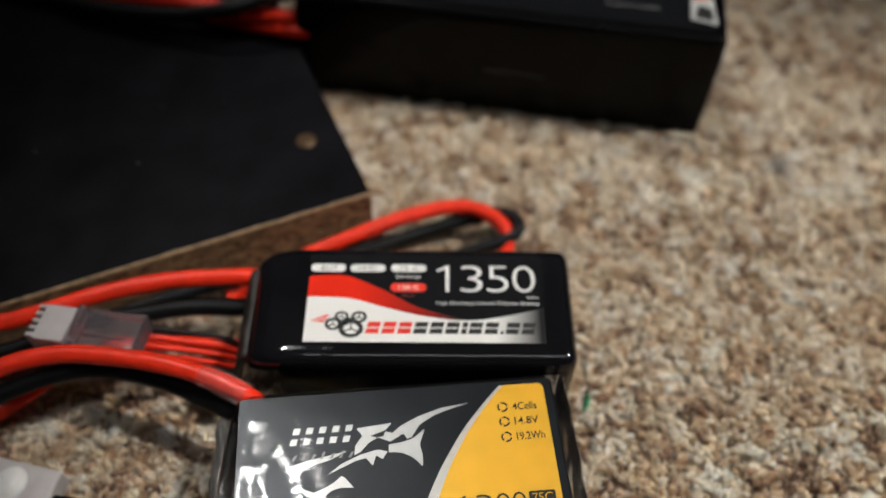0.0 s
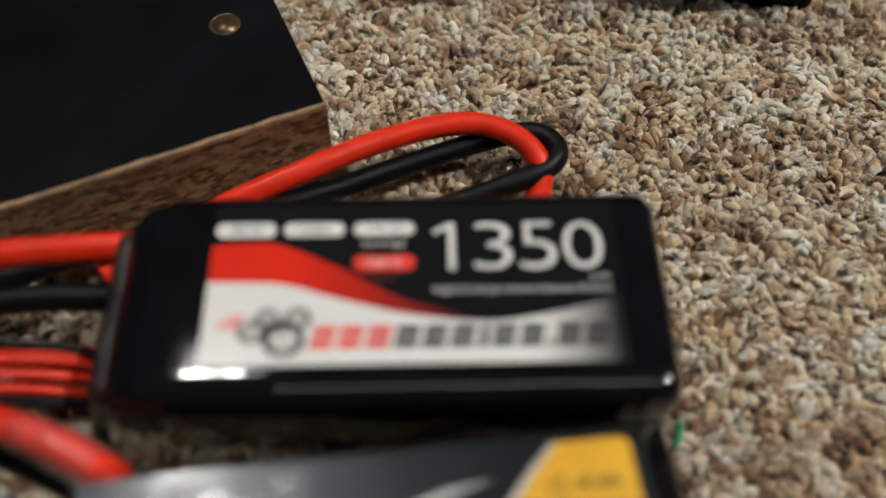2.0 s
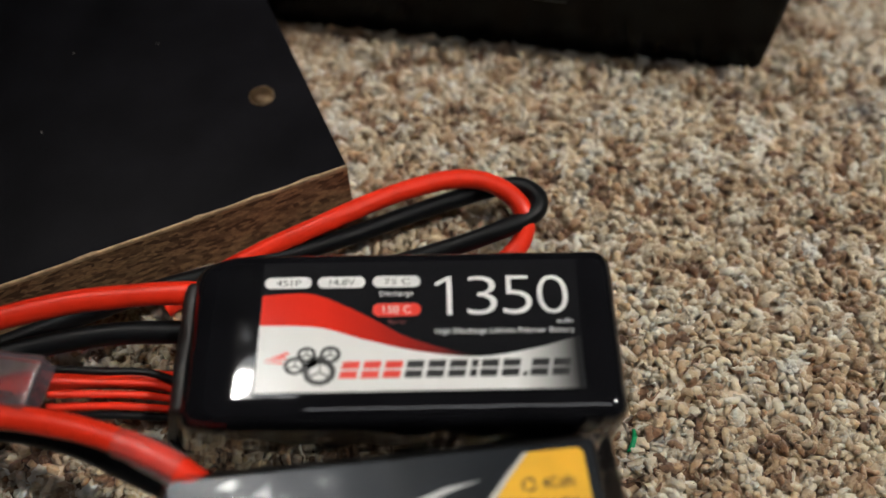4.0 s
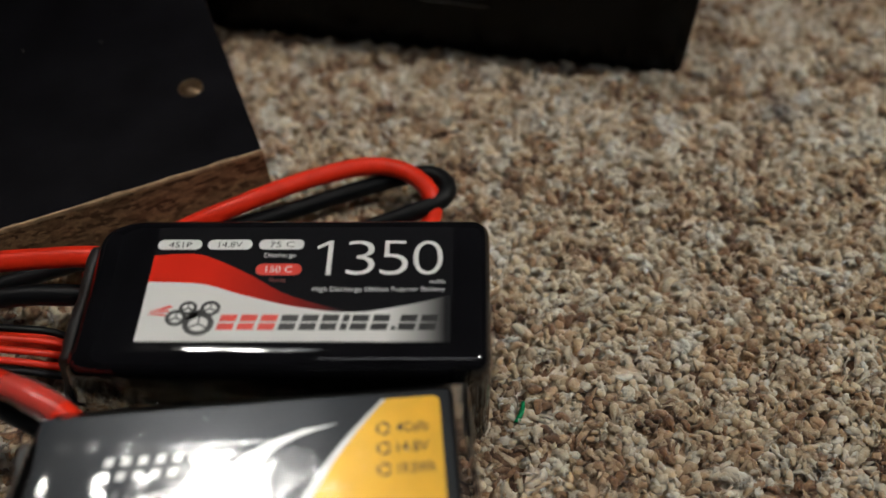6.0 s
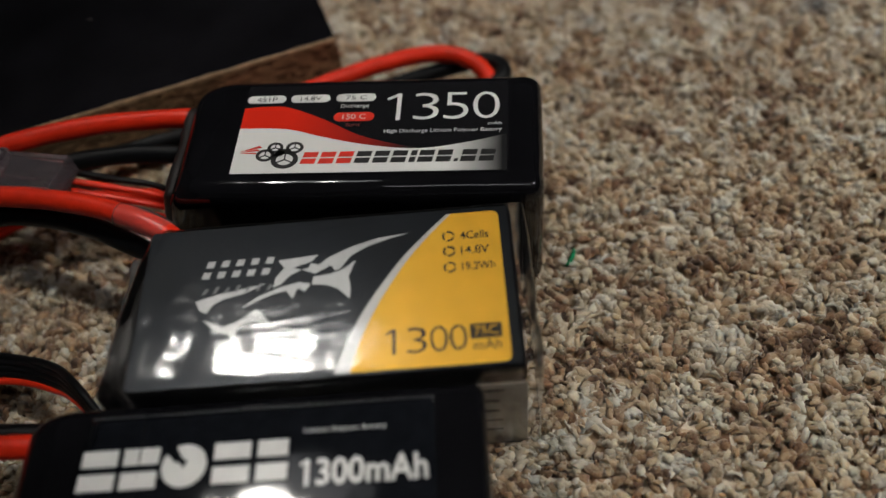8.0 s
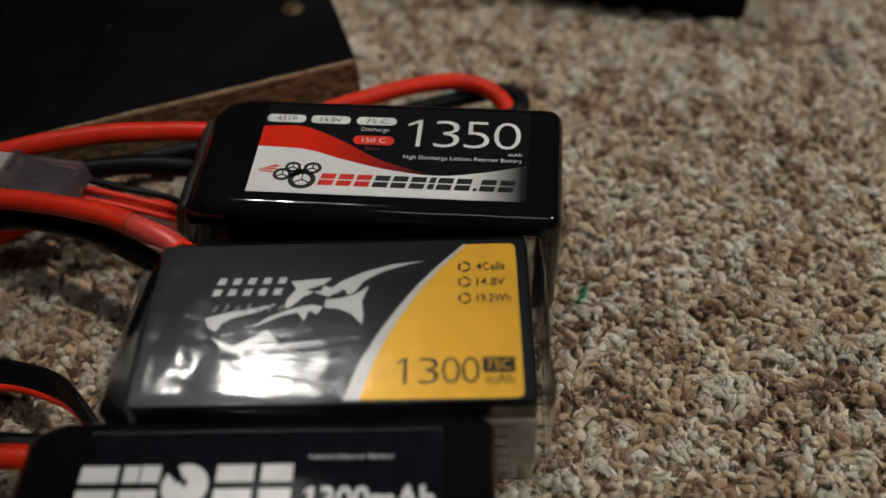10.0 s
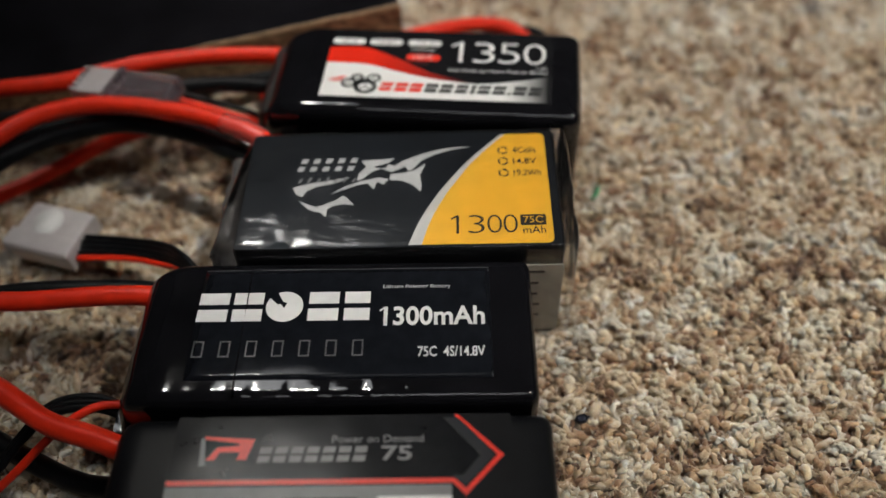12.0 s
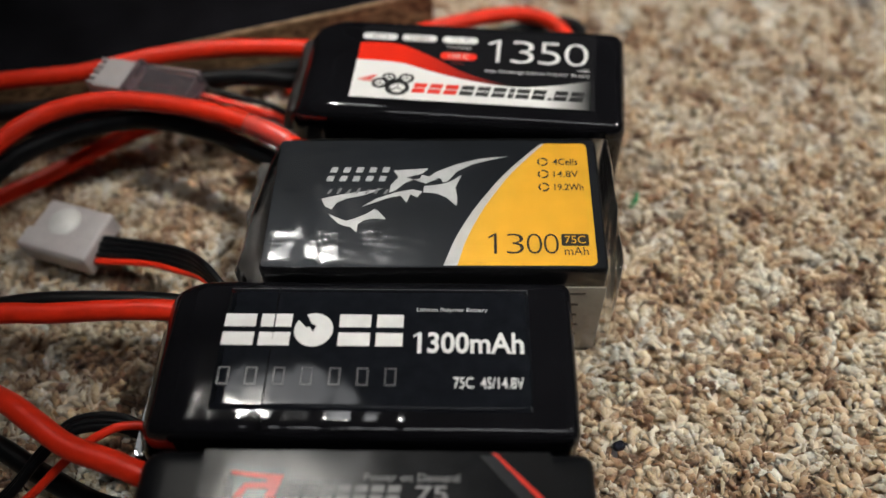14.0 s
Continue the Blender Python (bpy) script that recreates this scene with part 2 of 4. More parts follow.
M_INK = surface("black_ink", (0.015, 0.015, 0.016), rough=0.3, vary=0.1, bump=0.05)
M_INKGREY = surface("grey_ink", (0.2, 0.2, 0.205), rough=0.35, vary=0.1, bump=0.05)
M_DIMRED = surface("dim_red_ink", (0.16, 0.02, 0.018), rough=0.35, vary=0.1, bump=0.05)
M_GOLD = surface("gold_yellow_foil", (0.84, 0.49, 0.04), rough=0.36, metal=0.4, vary=0.07, scale=220, bump=0.1, bump_scale=130, depth=0.0008, coat=0.6, coat_rough=0.14)
M_SILVER = surface("silver_ink", (0.62, 0.63, 0.63), rough=0.3, metal=0.35, vary=0.08, scale=400, bump=0.08, coat=0.5)
M_GREYPRINT = surface("grey_label_print", (0.015, 0.0165, 0.02), rough=0.3, vary=0.12, bump=0.05, spec=0.3)
M_PAPER = surface("aged_paper_label", (0.4, 0.37, 0.32), rough=0.5, vary=0.12, bump=0.1)
M_REDWIRE = surface("red_silicone", (0.78, 0.032, 0.011), spec=0.3, rough=0.36, vary=0.12, scale=200, bump=0.08, bump_scale=900)
M_BLACKWIRE = surface("black_silicone", (0.0045, 0.005, 0.006), rough=0.42, vary=0.3, scale=200, bump=0.08, bump_scale=900, spec=0.18)
M_NYLON = surface("milky_nylon", (0.66, 0.62, 0.63), rough=0.35, vary=0.06, bump=0.05, trans=0.35)
M_NYLON_CLEAR = surface("smoky_clear_nylon", (0.72, 0.62, 0.68), rough=0.12, vary=0.06, bump=0.05, trans=0.92)
M_BOARD = surface("black_melamine", (0.0065, 0.0062, 0.0078), rough=0.34, vary=0.4, scale=60, bump=0.15, bump_scale=1400, depth=0.0001, spec=0.03)
M_CHIP = chip_material("raw_chipboard")
M_WORN = surface("worn_laminate_edge", (0.38, 0.26, 0.15), rough=0.7, vary=0.5, scale=260, bump=0.5, bump_scale=500)
M_BRASS = surface("dull_brass", (0.12, 0.075, 0.04), rough=0.35, metal=0.6, vary=0.3, scale=500, bump=0.2)
M_MAROON = surface("dark_red_wrap", (0.03, 0.003, 0.004), rough=0.3, vary=0.3, scale=200, bump=0.3, bump_scale=200, depth=0.0008)
M_BEAD = surface("dark_metal", (0.03, 0.032, 0.05), rough=0.2, metal=0.8, vary=0.2)
M_GREEN = surface("green_plastic", (0.0, 0.3, 0.1), rough=0.4, vary=0.1)
M_YARN = yarn_material("heather_yarn", True)
M_BACKING = yarn_material("carpet_backing", False)
M_WALL = surface("wall_paint", (0.12, 0.115, 0.11), rough=0.9, vary=0.04, scale=3, bump=0.1, bump_scale=300)
M_CEIL = surface("ceiling_paint", (0.22, 0.215, 0.21), rough=0.9, vary=0.03, scale=3, bump=0.1, bump_scale=300)
M_FILM = film_material("clear_shrink_film", (0.95, 0.95, 0.96), 2.6, 0.13, 0.4, 75.0, 0.004)
M_FLAP = film_material("cloudy_film_end", (0.86, 0.84, 0.84), 1.2, 0.25, 0.6, 160.0, 0.09)
M_SHADE = bpy.data.materials.new("lamp_diffuser")
M_SHADE.use_nodes = True
M_SHADE.node_tree.nodes["Principled BSDF"].inputs["Emission Color"].default_value = (0.97, 0.98, 1.0, 1)
M_SHADE.node_tree.nodes["Principled BSDF"].inputs["Emission Strength"].default_value = 4.0


# ---- building helpers ----
def link(name, me, material, parent=None, label="", smooth=True):
    ob = new(name, me)
    if material is not None:
        me.materials.append(material)
    if parent is not None:
        ob.parent = parent
    if smooth:
        for f in me.polygons:
            f.use_smooth = True
    if label:
        ob["label"] = label
    return ob


def part(name, bm, material, parent=None, label="", smooth=True):
    me = bpy.data.meshes.new(name)
    bmesh.ops.recalc_face_normals(bm, faces=bm.faces)
    bm.to_mesh(me)
    bm.free()
    return link(name, me, material, parent, label, smooth)


def thing(name, x, y, z, rz, label, category, group=""):
    """An Empty at a thing's base: millimetres and degrees."""
    ob = new(name)
    ob.empty_display_size = 0.01
    ob.matrix_world = pose(x * S, y * S, z * S, 0, 0, rz)
    return tagged(ob, label, category, group)


def rounded_box(size, centre, r, cuts=(40, 22, 18), warp=None):
    """A box with rounded edges, as a fine grid that warp(x, y, z) may push about. Millimetres."""
    hx, hy, hz = (s / 2 for s in size)
    bm = bmesh.new()
    seen = {}

    def spread(n, h):
        edge = [-h, -h + 0.3 * r, -h + 0.62 * r, -h + r]
        mid = [-h + r + (2 * h - 2 * r) * i / n for i in range(1, n)]
        return edge + mid + [-e for e in reversed(edge)]

    xs, ys, zs = spread(cuts[0], hx), spread(cuts[1], hy), spread(cuts[2], hz)

    def vert(x, y, z):
        key = (round(x, 4), round(y, 4), round(z, 4))
        if key not in seen:
            q = Vector((x, y, z))
            inner = Vector((max(-hx + r, min(hx - r, x)), max(-hy + r, min(hy - r, y)), max(-hz + r, min(hz - r, z))))
            d = q - inner
            p = inner + d.normalized() * r if d.length > 1e-6 else q
            if warp:
                p = Vector(warp(p.x, p.y, p.z))
            seen[key] = bm.verts.new((p + Vector(centre)) * S)
        return seen[key]

    for a, b, fixed, order in ((xs, ys, (-hz, hz), 0), (xs, zs, (-hy, hy), 1), (ys, zs, (-hx, hx), 2)):
        for c in fixed:
            for i in range(len(a) - 1):
                for j in range(len(b) - 1):
                    quad = []
                    for u, v in ((a[i], b[j]), (a[i + 1], b[j]), (a[i + 1], b[j + 1]), (a[i], b[j + 1])):
                        quad.append(vert(*((u, v, c) if order == 0 else (u, c, v) if order == 1 else (c, u, v))))
                    bm.faces.new(quad)
    return bm


def spline(points, steps=10):
    pts = [Vector(p) for p in points]
    pts = [2 * pts[0] - pts[1]] + pts + [2 * pts[-1] - pts[-2]]
    out = []
    for i in range(1, len(pts) - 2):
        a, b, c, d = pts[i - 1:i + 3]
        for k in range(steps):
            t = k / steps
            out.append(0.5 * (2 * b + (c - a) * t + (2 * a - 5 * b + 4 * c - d) * t * t + (3 * b - a - 3 * c + d) * t ** 3))
    out.append(pts[-2])
    return out


def tube(points, radius, sides=14, steps=10, wobble=0.0):
    """A round cable along a smooth line through the points. Millimetres."""
    line = spline(points, steps)
    bm = bmesh.new()
    rings, up = [], Vector((0, 0, 1))
    for i, p in enumerate(line):
        t = (line[min(i + 1, len(line) - 1)] - line[max(i - 1, 0)]).normalized()
        side = t.cross(up)
        side = side.normalized() if side.length > 1e-3 else Vector((1, 0, 0))
        nrm = side.cross(t).normalized()
        rad = radius * (1 + wobble * noise.noise(p * 0.15))
        rings.append([bm.verts.new((p + rad * (math.cos(a) * side + math.sin(a) * nrm)) * S)
                      for a in (2 * math.pi * k / sides for k in range(sides))])
    for a, b in zip(rings, rings[1:]):
        for k in range(sides):
            bm.faces.new((a[k], a[(k + 1) % sides], b[(k + 1) % sides], b[k]))
    bm.faces.new(rings[0])
    bm.faces.new(rings[-1])
    return bm


def slab(outline, z, thick=0.06):
    """A thin flat piece with the given outline, its top at z + thick. Millimetres."""
    bm = bmesh.new()
    if sum(a[0] * b[1] - b[0] * a[1] for a, b in zip(outline, outline[1:] + outline[:1])) < 0:
        outline = outline[::-1]
    low = [bm.verts.new((x * S, y * S, z * S)) for x, y in outline]
    high = [bm.verts.new((x * S, y * S, (z + thick) * S)) for x, y in outline]
    top = bm.faces.new(high)
    n = len(low)
    for i in range(n):
        bm.faces.new((low[i], low[(i + 1) % n], high[(i + 1) % n], high[i]))
    bm.normal_update()
    bmesh.ops.triangulate(bm, faces=[top])
    return bm


def round_rect(x0, y0, x1, y1, r, n=6):
    out = []
    for cx, cy, a0 in ((x1 - r, y1 - r, 0), (x0 + r, y1 - r, 90), (x0 + r, y0 + r, 180), (x1 - r, y0 + r, 270)):
        for i in range(n + 1):
            a = radians(a0 + 90 * i / n)
            out.append((cx + r * math.cos(a), cy + r * math.sin(a)))
    return out


def ring_outline(cx, cy, r0, r1, a0=0, a1=360, n=24, squash=1.0):
    """Outline of an arc band."""
    outer = [(cx + r1 * math.cos(radians(a0 + (a1 - a0) * i / n)), cy + squash * r1 * math.sin(radians(a0 + (a1 - a0) * i / n))) for i in range(n + 1)]
    inner = [(cx + r0 * math.cos(radians(a0 + (a1 - a0) * i / n)), cy + squash * r0 * math.sin(radians(a0 + (a1 - a0) * i / n))) for i in range(n + 1)]
    return outer + inner[::-1]


def slant(x0, y0, x1, y1, lean):
    return [(x0, y0), (x1, y0), (x1 + lean, y1), (x0 + lean, y1)]


def words(name, text, box, z, material, parent, bold=0.0, thick=0.04):
    """Lettering in the built-in font, fitted into box (x0, y0, x1, y1), millimetres."""
    cu = bpy.data.curves.new(name, "FONT")
    cu.body, cu.offset, cu.resolution_u = text, bold, 4
    tmp = new(name + "_curve", cu)
    me = bpy.data.meshes.new_from_object(tmp.evaluated_get(bpy.context.evaluated_depsgraph_get()))
    bpy.data.objects.remove(tmp)
    bpy.data.curves.remove(cu)
    co = np.empty(len(me.vertices) * 3)
    me.vertices.foreach_get("co", co)
    co = co.reshape(-1, 3)
    lo, hi = co.min(0), co.max(0)
    x0, y0, x1, y1 = box
    co[:, 0] = (x0 + (co[:, 0] - lo[0]) / (hi[0] - lo[0]) * (x1 - x0)) * S
    co[:, 1] = (y0 + (co[:, 1] - lo[1]) / (hi[1] - lo[1]) * (y1 - y0)) * S
    co[:, 2] = (z + thick) * S
    me.vertices.foreach_set("co", co.ravel())
    me.update()
    me.name = name
    return link(name, me, material, parent, smooth=False)


def shape(name, outline, z, material, parent, label="", thick=0.06):
    bm = slab(list(outline), z, thick)
    me = bpy.data.meshes.new(name)
    bm.to_mesh(me)
    bm.free()
    return link(name, me, material, parent, label, smooth=False)


def digit_one(x0, y0, x1, y1, stem, z, material, parent):
    """A one with a flag: the built-in font has only a bar."""
    h = y1 - y0
    out = [(x1 - stem, y0), (x1, y0), (x1, y1), (x1 - stem * 0.8, y1), (x0, y1 - 0.17 * h), (x0 + 0.15 * stem, y1 - 0.25 * h), (x1 - stem, y1 - 0.11 * h)]
    return shape("digit", out, z, material, parent)


def split_block(x, y0, x1, y1, lean, gap, z, material, parent):
    """A plain slanted block in two halves, one above the other."""
    mid, f = (y0 + y1) / 2, lean / (y1 - y0)
    for a, c in ((y0, mid - gap / 2), (mid + gap / 2, y1)):
        shape("mark_block", [(x + f * (a - y0), a), (x1 + f * (a - y0), a), (x1 + f * (c - y0), c), (x + f * (c - y0), c)], z, material, parent)


def wrap_warp(length, seed, left=7.0, drop=6.0, wrinkle=0.25, splay=0.0, height=34.0):
    """Shrink wrap: the cable end slopes down, narrows and splays out at its foot; edges pucker a little."""
    def warp(x, y, z):
        u = max(0.0, (-length / 2 + left - x) / left)
        x2 = x - splay * u * (0.5 - z / height)
        z2 = z - (drop * u * u if z > 0 else 0.0)
        y2 = y * (1 - 0.10 * u * u)
        n = noise.noise(Vector((x * 0.22 + seed, y * 0.22, z * 0.22)))
        n2 = noise.noise(Vector((x * 0.7 + seed, y * 0.7, z * 0.7)))
        k = wrinkle * (n + 0.4 * n2)
        side = 1.0 if abs(z) < 12 else 0.25
        return x2 + 0.3 * k, y2 + k * side * (1 if y > 0 else -1), z2
    return warp


def local(th, points):
    """World millimetres into a thing's own millimetres."""
    inv = th.matrix_world.inverted()
    return [tuple((inv @ (Vector(p) * S)) / S) for p in points]


def wire(name, th, points, radius, material, label="", sides=14):
    return part(name, tube(local(th, points), radius, sides, wobble=0.04), material, th, label)


# ---- the room ----
def plane_box(name, x0, x1, y0, y1, z0, z1, material, label, category):
    bm = bmesh.new()
    bmesh.ops.create_cube(bm, size=1.0)
    for v in bm.verts:
        v.co = ((x0 + x1) / 2 + v.co.x * (x1 - x0), (y0 + y1) / 2 + v.co.y * (y1 - y0), (z0 + z1) / 2 + v.co.z * (z1 - z0))
    return tagged(part(name, bm, material, smooth=False), label, category, kind="structure")


plane_box("floor", -3.0, 3.0, -3.0, 3.0, -0.1, -0.0009, M_BACKING, "beige and brown heather carpet backing", "floor")
plane_box("wall_north", -3.0, 3.0, 3.0, 3.1, -0.1, 2.4, M_WALL, "plain off-white painted wall", "wall")
plane_box("wall_south", -3.0, 3.0, -3.1, -3.0, -0.1, 2.4, M_WALL, "plain off-white painted wall", "wall")
plane_box("wall_east", 3.0, 3.1, -3.1, 3.1, -0.1, 2.4, M_WALL, "plain off-white painted wall", "wall")
plane_box("wall_west", -3.1, -3.0, -3.1, 3.1, -0.1, 2.4, M_WALL, "plain off-white painted wall", "wall")
plane_box("ceiling", -3.1, 3.1, -3.1, 3.1, 2.4, 2.5, M_CEIL, "plain white painted ceiling", "ceiling")


def ceiling_lamp(x, y, hx, hy):
    th = thing("ceiling_lamp", x * 1000, y * 1000, 2400, 0, "flat white ceiling panel lamp, switched on", "lamp")
    part("lamp_body", rounded_box((2000 * hx + 50, 2000 * hy + 50, 160), (0, 0, -80), 12, (4, 4, 4)), M_CEIL, th)
    part("diffuser", rounded_box((2000 * hx, 2000 * hy, 8), (0, 0, -163), 3, (4, 4, 2)), M_SHADE, th, "glowing white diffuser")


def ceiling_spot(place, aim, radius):
    """An added, unseen swivelling spot: base on the ceiling, stem, can and glowing lens."""
    x, y, z = (1000 * v for v in place)
    r = radius * 1000
    th = thing("ceiling_spot", x, y, 2400, 0, "unseen round ceiling spot lamp, added with a narrowed beam, switched on", "lamp", "ceiling spots")
    part("base_plate", tube([(0, 0, 0), (0, 0, -12), (0, 0, -24)], 60, 28, 2), M_CEIL, th)
    part("stem", tube([(0, 0, -20), (0, 0, (z - 2400) / 2), (0, 0, z - 2400 + 60)], 9, 14, 2), M_CEIL, th)
    can = part("can", tube([(0, 0, 90), (0, 0, 60), (0, 0, 10)], r + 12, 32, 3), M_CEIL, th)
    can.matrix_local = th.matrix_world.inverted() @ look(place, aim)
    part("lens", tube([(0, 0, 9.5), (0, 0, 7), (0, 0, 4)], r, 32, 2), M_SHADE, can, "glowing round lens")


ceiling_lamp(PANEL[0], PANEL[1], PANEL[3], PANEL[4])
for place, aim, radius, spread, watts in SPOTS:
    ceiling_spot(place, aim, radius)


# ---- carpet pile ----
def carpet_pile():
    """Short twisted yarn ends that curl over in all directions, left out under the things that press them flat."""
    x0, x1, y0, y1, step = -192.0, 182.0, -84.0, 264.0, 1.4
    nx, ny = int((x1 - x0) / step), int((y1 - y0) / step)
    gx, gy = np.meshgrid(np.arange(nx), np.arange(ny))
    n = gx.size
    px = x0 + (gx.ravel() + RNG.uniform(-0.1, 1.1, n)) * step
    py = y0 + (gy.ravel() + RNG.uniform(-0.1, 1.1, n)) * step

    def inside(cx, cy, w, d, deg):
        c, s = math.cos(radians(deg)), math.sin(radians(deg))
        u, v = (px - cx) * c + (py - cy) * s, -(px - cx) * s + (py - cy) * c
        return (np.abs(u) < w / 2) & (np.abs(v) < d / 2)

    under = inside(-28.7, 60.0, 70, 28, -5) | inside(-35.2, 17.8, 70, 31, 0) | inside(-47, -19.3, 77, 30, 0)
    under |= inside(-46, -57, 79, 30, 0) | inside(13.8, 186.0, 142, 52, -14)
    cb, sb = math.cos(radians(17.8)), math.sin(radians(17.8))
    under |= inside(-38 - 130 * cb - 115 * sb, 109.8 - 130 * sb + 115 * cb, 252, 222, 17.8)
    px, py = px[~under], py[~under]
    n = px.size
    # strands belong to tufts, which share a lean, a height and a tone
    pitch = 4.4
    cx0, cy0 = np.floor(px / pitch).astype(int), np.floor(py / pitch).astype(int)
    cols, rows = int((x1 - x0) / pitch) + 8, int((y1 - y0) / pitch) + 8
    ox, oy = int(x0 // pitch) - 3, int(y0 // pitch) - 3
    jx, jy = RNG.uniform(0, 1, (cols, rows)), RNG.uniform(0, 1, (cols, rows))
    best, tuft = np.full(n, 1e9), np.zeros(n, dtype=int)
    for dx in (-1, 0, 1):
        for dy in (-1, 0, 1):
            i, j = cx0 + dx - ox, cy0 + dy - oy
            far = (px - (cx0 + dx + jx[i, j]) * pitch) ** 2 + (py - (cy0 + dy + jy[i, j]) * pitch) ** 2
            near = far < best
            best, tuft = np.where(near, far, best), np.where(near, i * rows + j, tuft)
    count = cols * rows
    loose = RNG.uniform(0, 1, n) < 0.12
    turn = RNG.uniform(0, 2 * math.pi, count)[tuft] + np.where(loose, RNG.uniform(-3, 3, n), RNG.normal(0, 0.55, n))
    curl = RNG.uniform(-1.6, 1.6, count)[tuft] + RNG.normal(0, 0.5, n)
    lean = RNG.uniform(1.6, 4.4, count)[tuft] * RNG.uniform(0.7, 1.25, n)
    high = RNG.uniform(3.3, 4.6, count)[tuft] + RNG.uniform(-0.3, 0.4, n) + 0.5 * loose
    rad = np.where(loose, RNG.uniform(0.18, 0.32, n), RNG.uniform(0.55, 1.25, n))
    tone = np.clip(0.62 * RNG.uniform(0, 1, count)[tuft] + 0.38 * RNG.uniform(0, 1, n), 0, 1)
    sides, ts = 5, (0.0, 0.4, 0.72, 0.92, 1.0)
    verts = np.empty((n, len(ts) * sides + 1, 3))
    for k, (t, fat) in enumerate(zip(ts, (0.75, 1.0, 1.08, 0.92, 0.6))):
        ang = turn + curl * t
        cx, cy = px + np.cos(ang) * lean * t ** 1.6, py + np.sin(ang) * lean * t ** 1.6
        cz = -3.0 + high * np.sin(math.pi * 0.60 * t)
        slope = math.pi * 0.5 * t * 0.9
        for j in range(sides):
            a = 2 * math.pi * j / sides + 0.6 * k
            across, along = rad * fat * 1.05 * math.cos(a), rad * fat * 0.9 * math.sin(a)
            verts[:, k * sides + j, 0] = cx - np.sin(ang) * across - np.cos(ang) * along * math.cos(slope)
            verts[:, k * sides + j, 1] = cy + np.cos(ang) * across - np.sin(ang) * along * math.cos(slope)
            verts[:, k * sides + j, 2] = cz + along * math.sin(slope)
    verts[:, :-1] += RNG.normal(0, 0.18, (n, len(ts) * sides, 3))
    ang = turn + curl * 1.04
    verts[:, -1, 0], verts[:, -1, 1] = px + np.cos(ang) * lean * 1.08, py + np.sin(ang) * lean * 1.08
    verts[:, -1, 2] = -3.0 + high * math.sin(math.pi * 0.60) - 0.1
    m = verts.shape[1]
    faces = []
    for k in range(len(ts) - 1):
        for j in range(sides):
            a, b = k * sides + j, k * sides + (j + 1) % sides
            faces += [(a, b, b + sides), (a, b + sides, a + sides)]
    last = (len(ts) - 1) * sides
    faces += [(last + j, last + (j + 1) % sides, m - 1) for j in range(sides)]
    tri = (np.array(faces)[None] + (np.arange(n) * m)[:, None, None]).reshape(-1, 3)
    me = bpy.data.meshes.new("carpet_pile")
    me.vertices.add(n * m)
    me.vertices.foreach_set("co", (verts * S).ravel())
    me.loops.add(tri.size)
    me.loops.foreach_set("vertex_index", tri.ravel().astype(np.int32))
    me.polygons.add(len(tri))
    me.polygons.foreach_set("loop_start", np.arange(0, tri.size, 3, dtype=np.int32))
    me.polygons.foreach_set("use_smooth", np.ones(len(tri), dtype=bool))
    me.update(calc_edges=True)
    me.attributes.new("yarn_tone", "FLOAT", "POINT").data.foreach_set("value", np.repeat(tone, m).astype(np.float32))
    ob = link("carpet_pile", me, M_YARN, smooth=False)
    tagged(ob, "short curly heather carpet pile in cream, tan and brown", "carpet", kind="stuff")


carpet_pile()


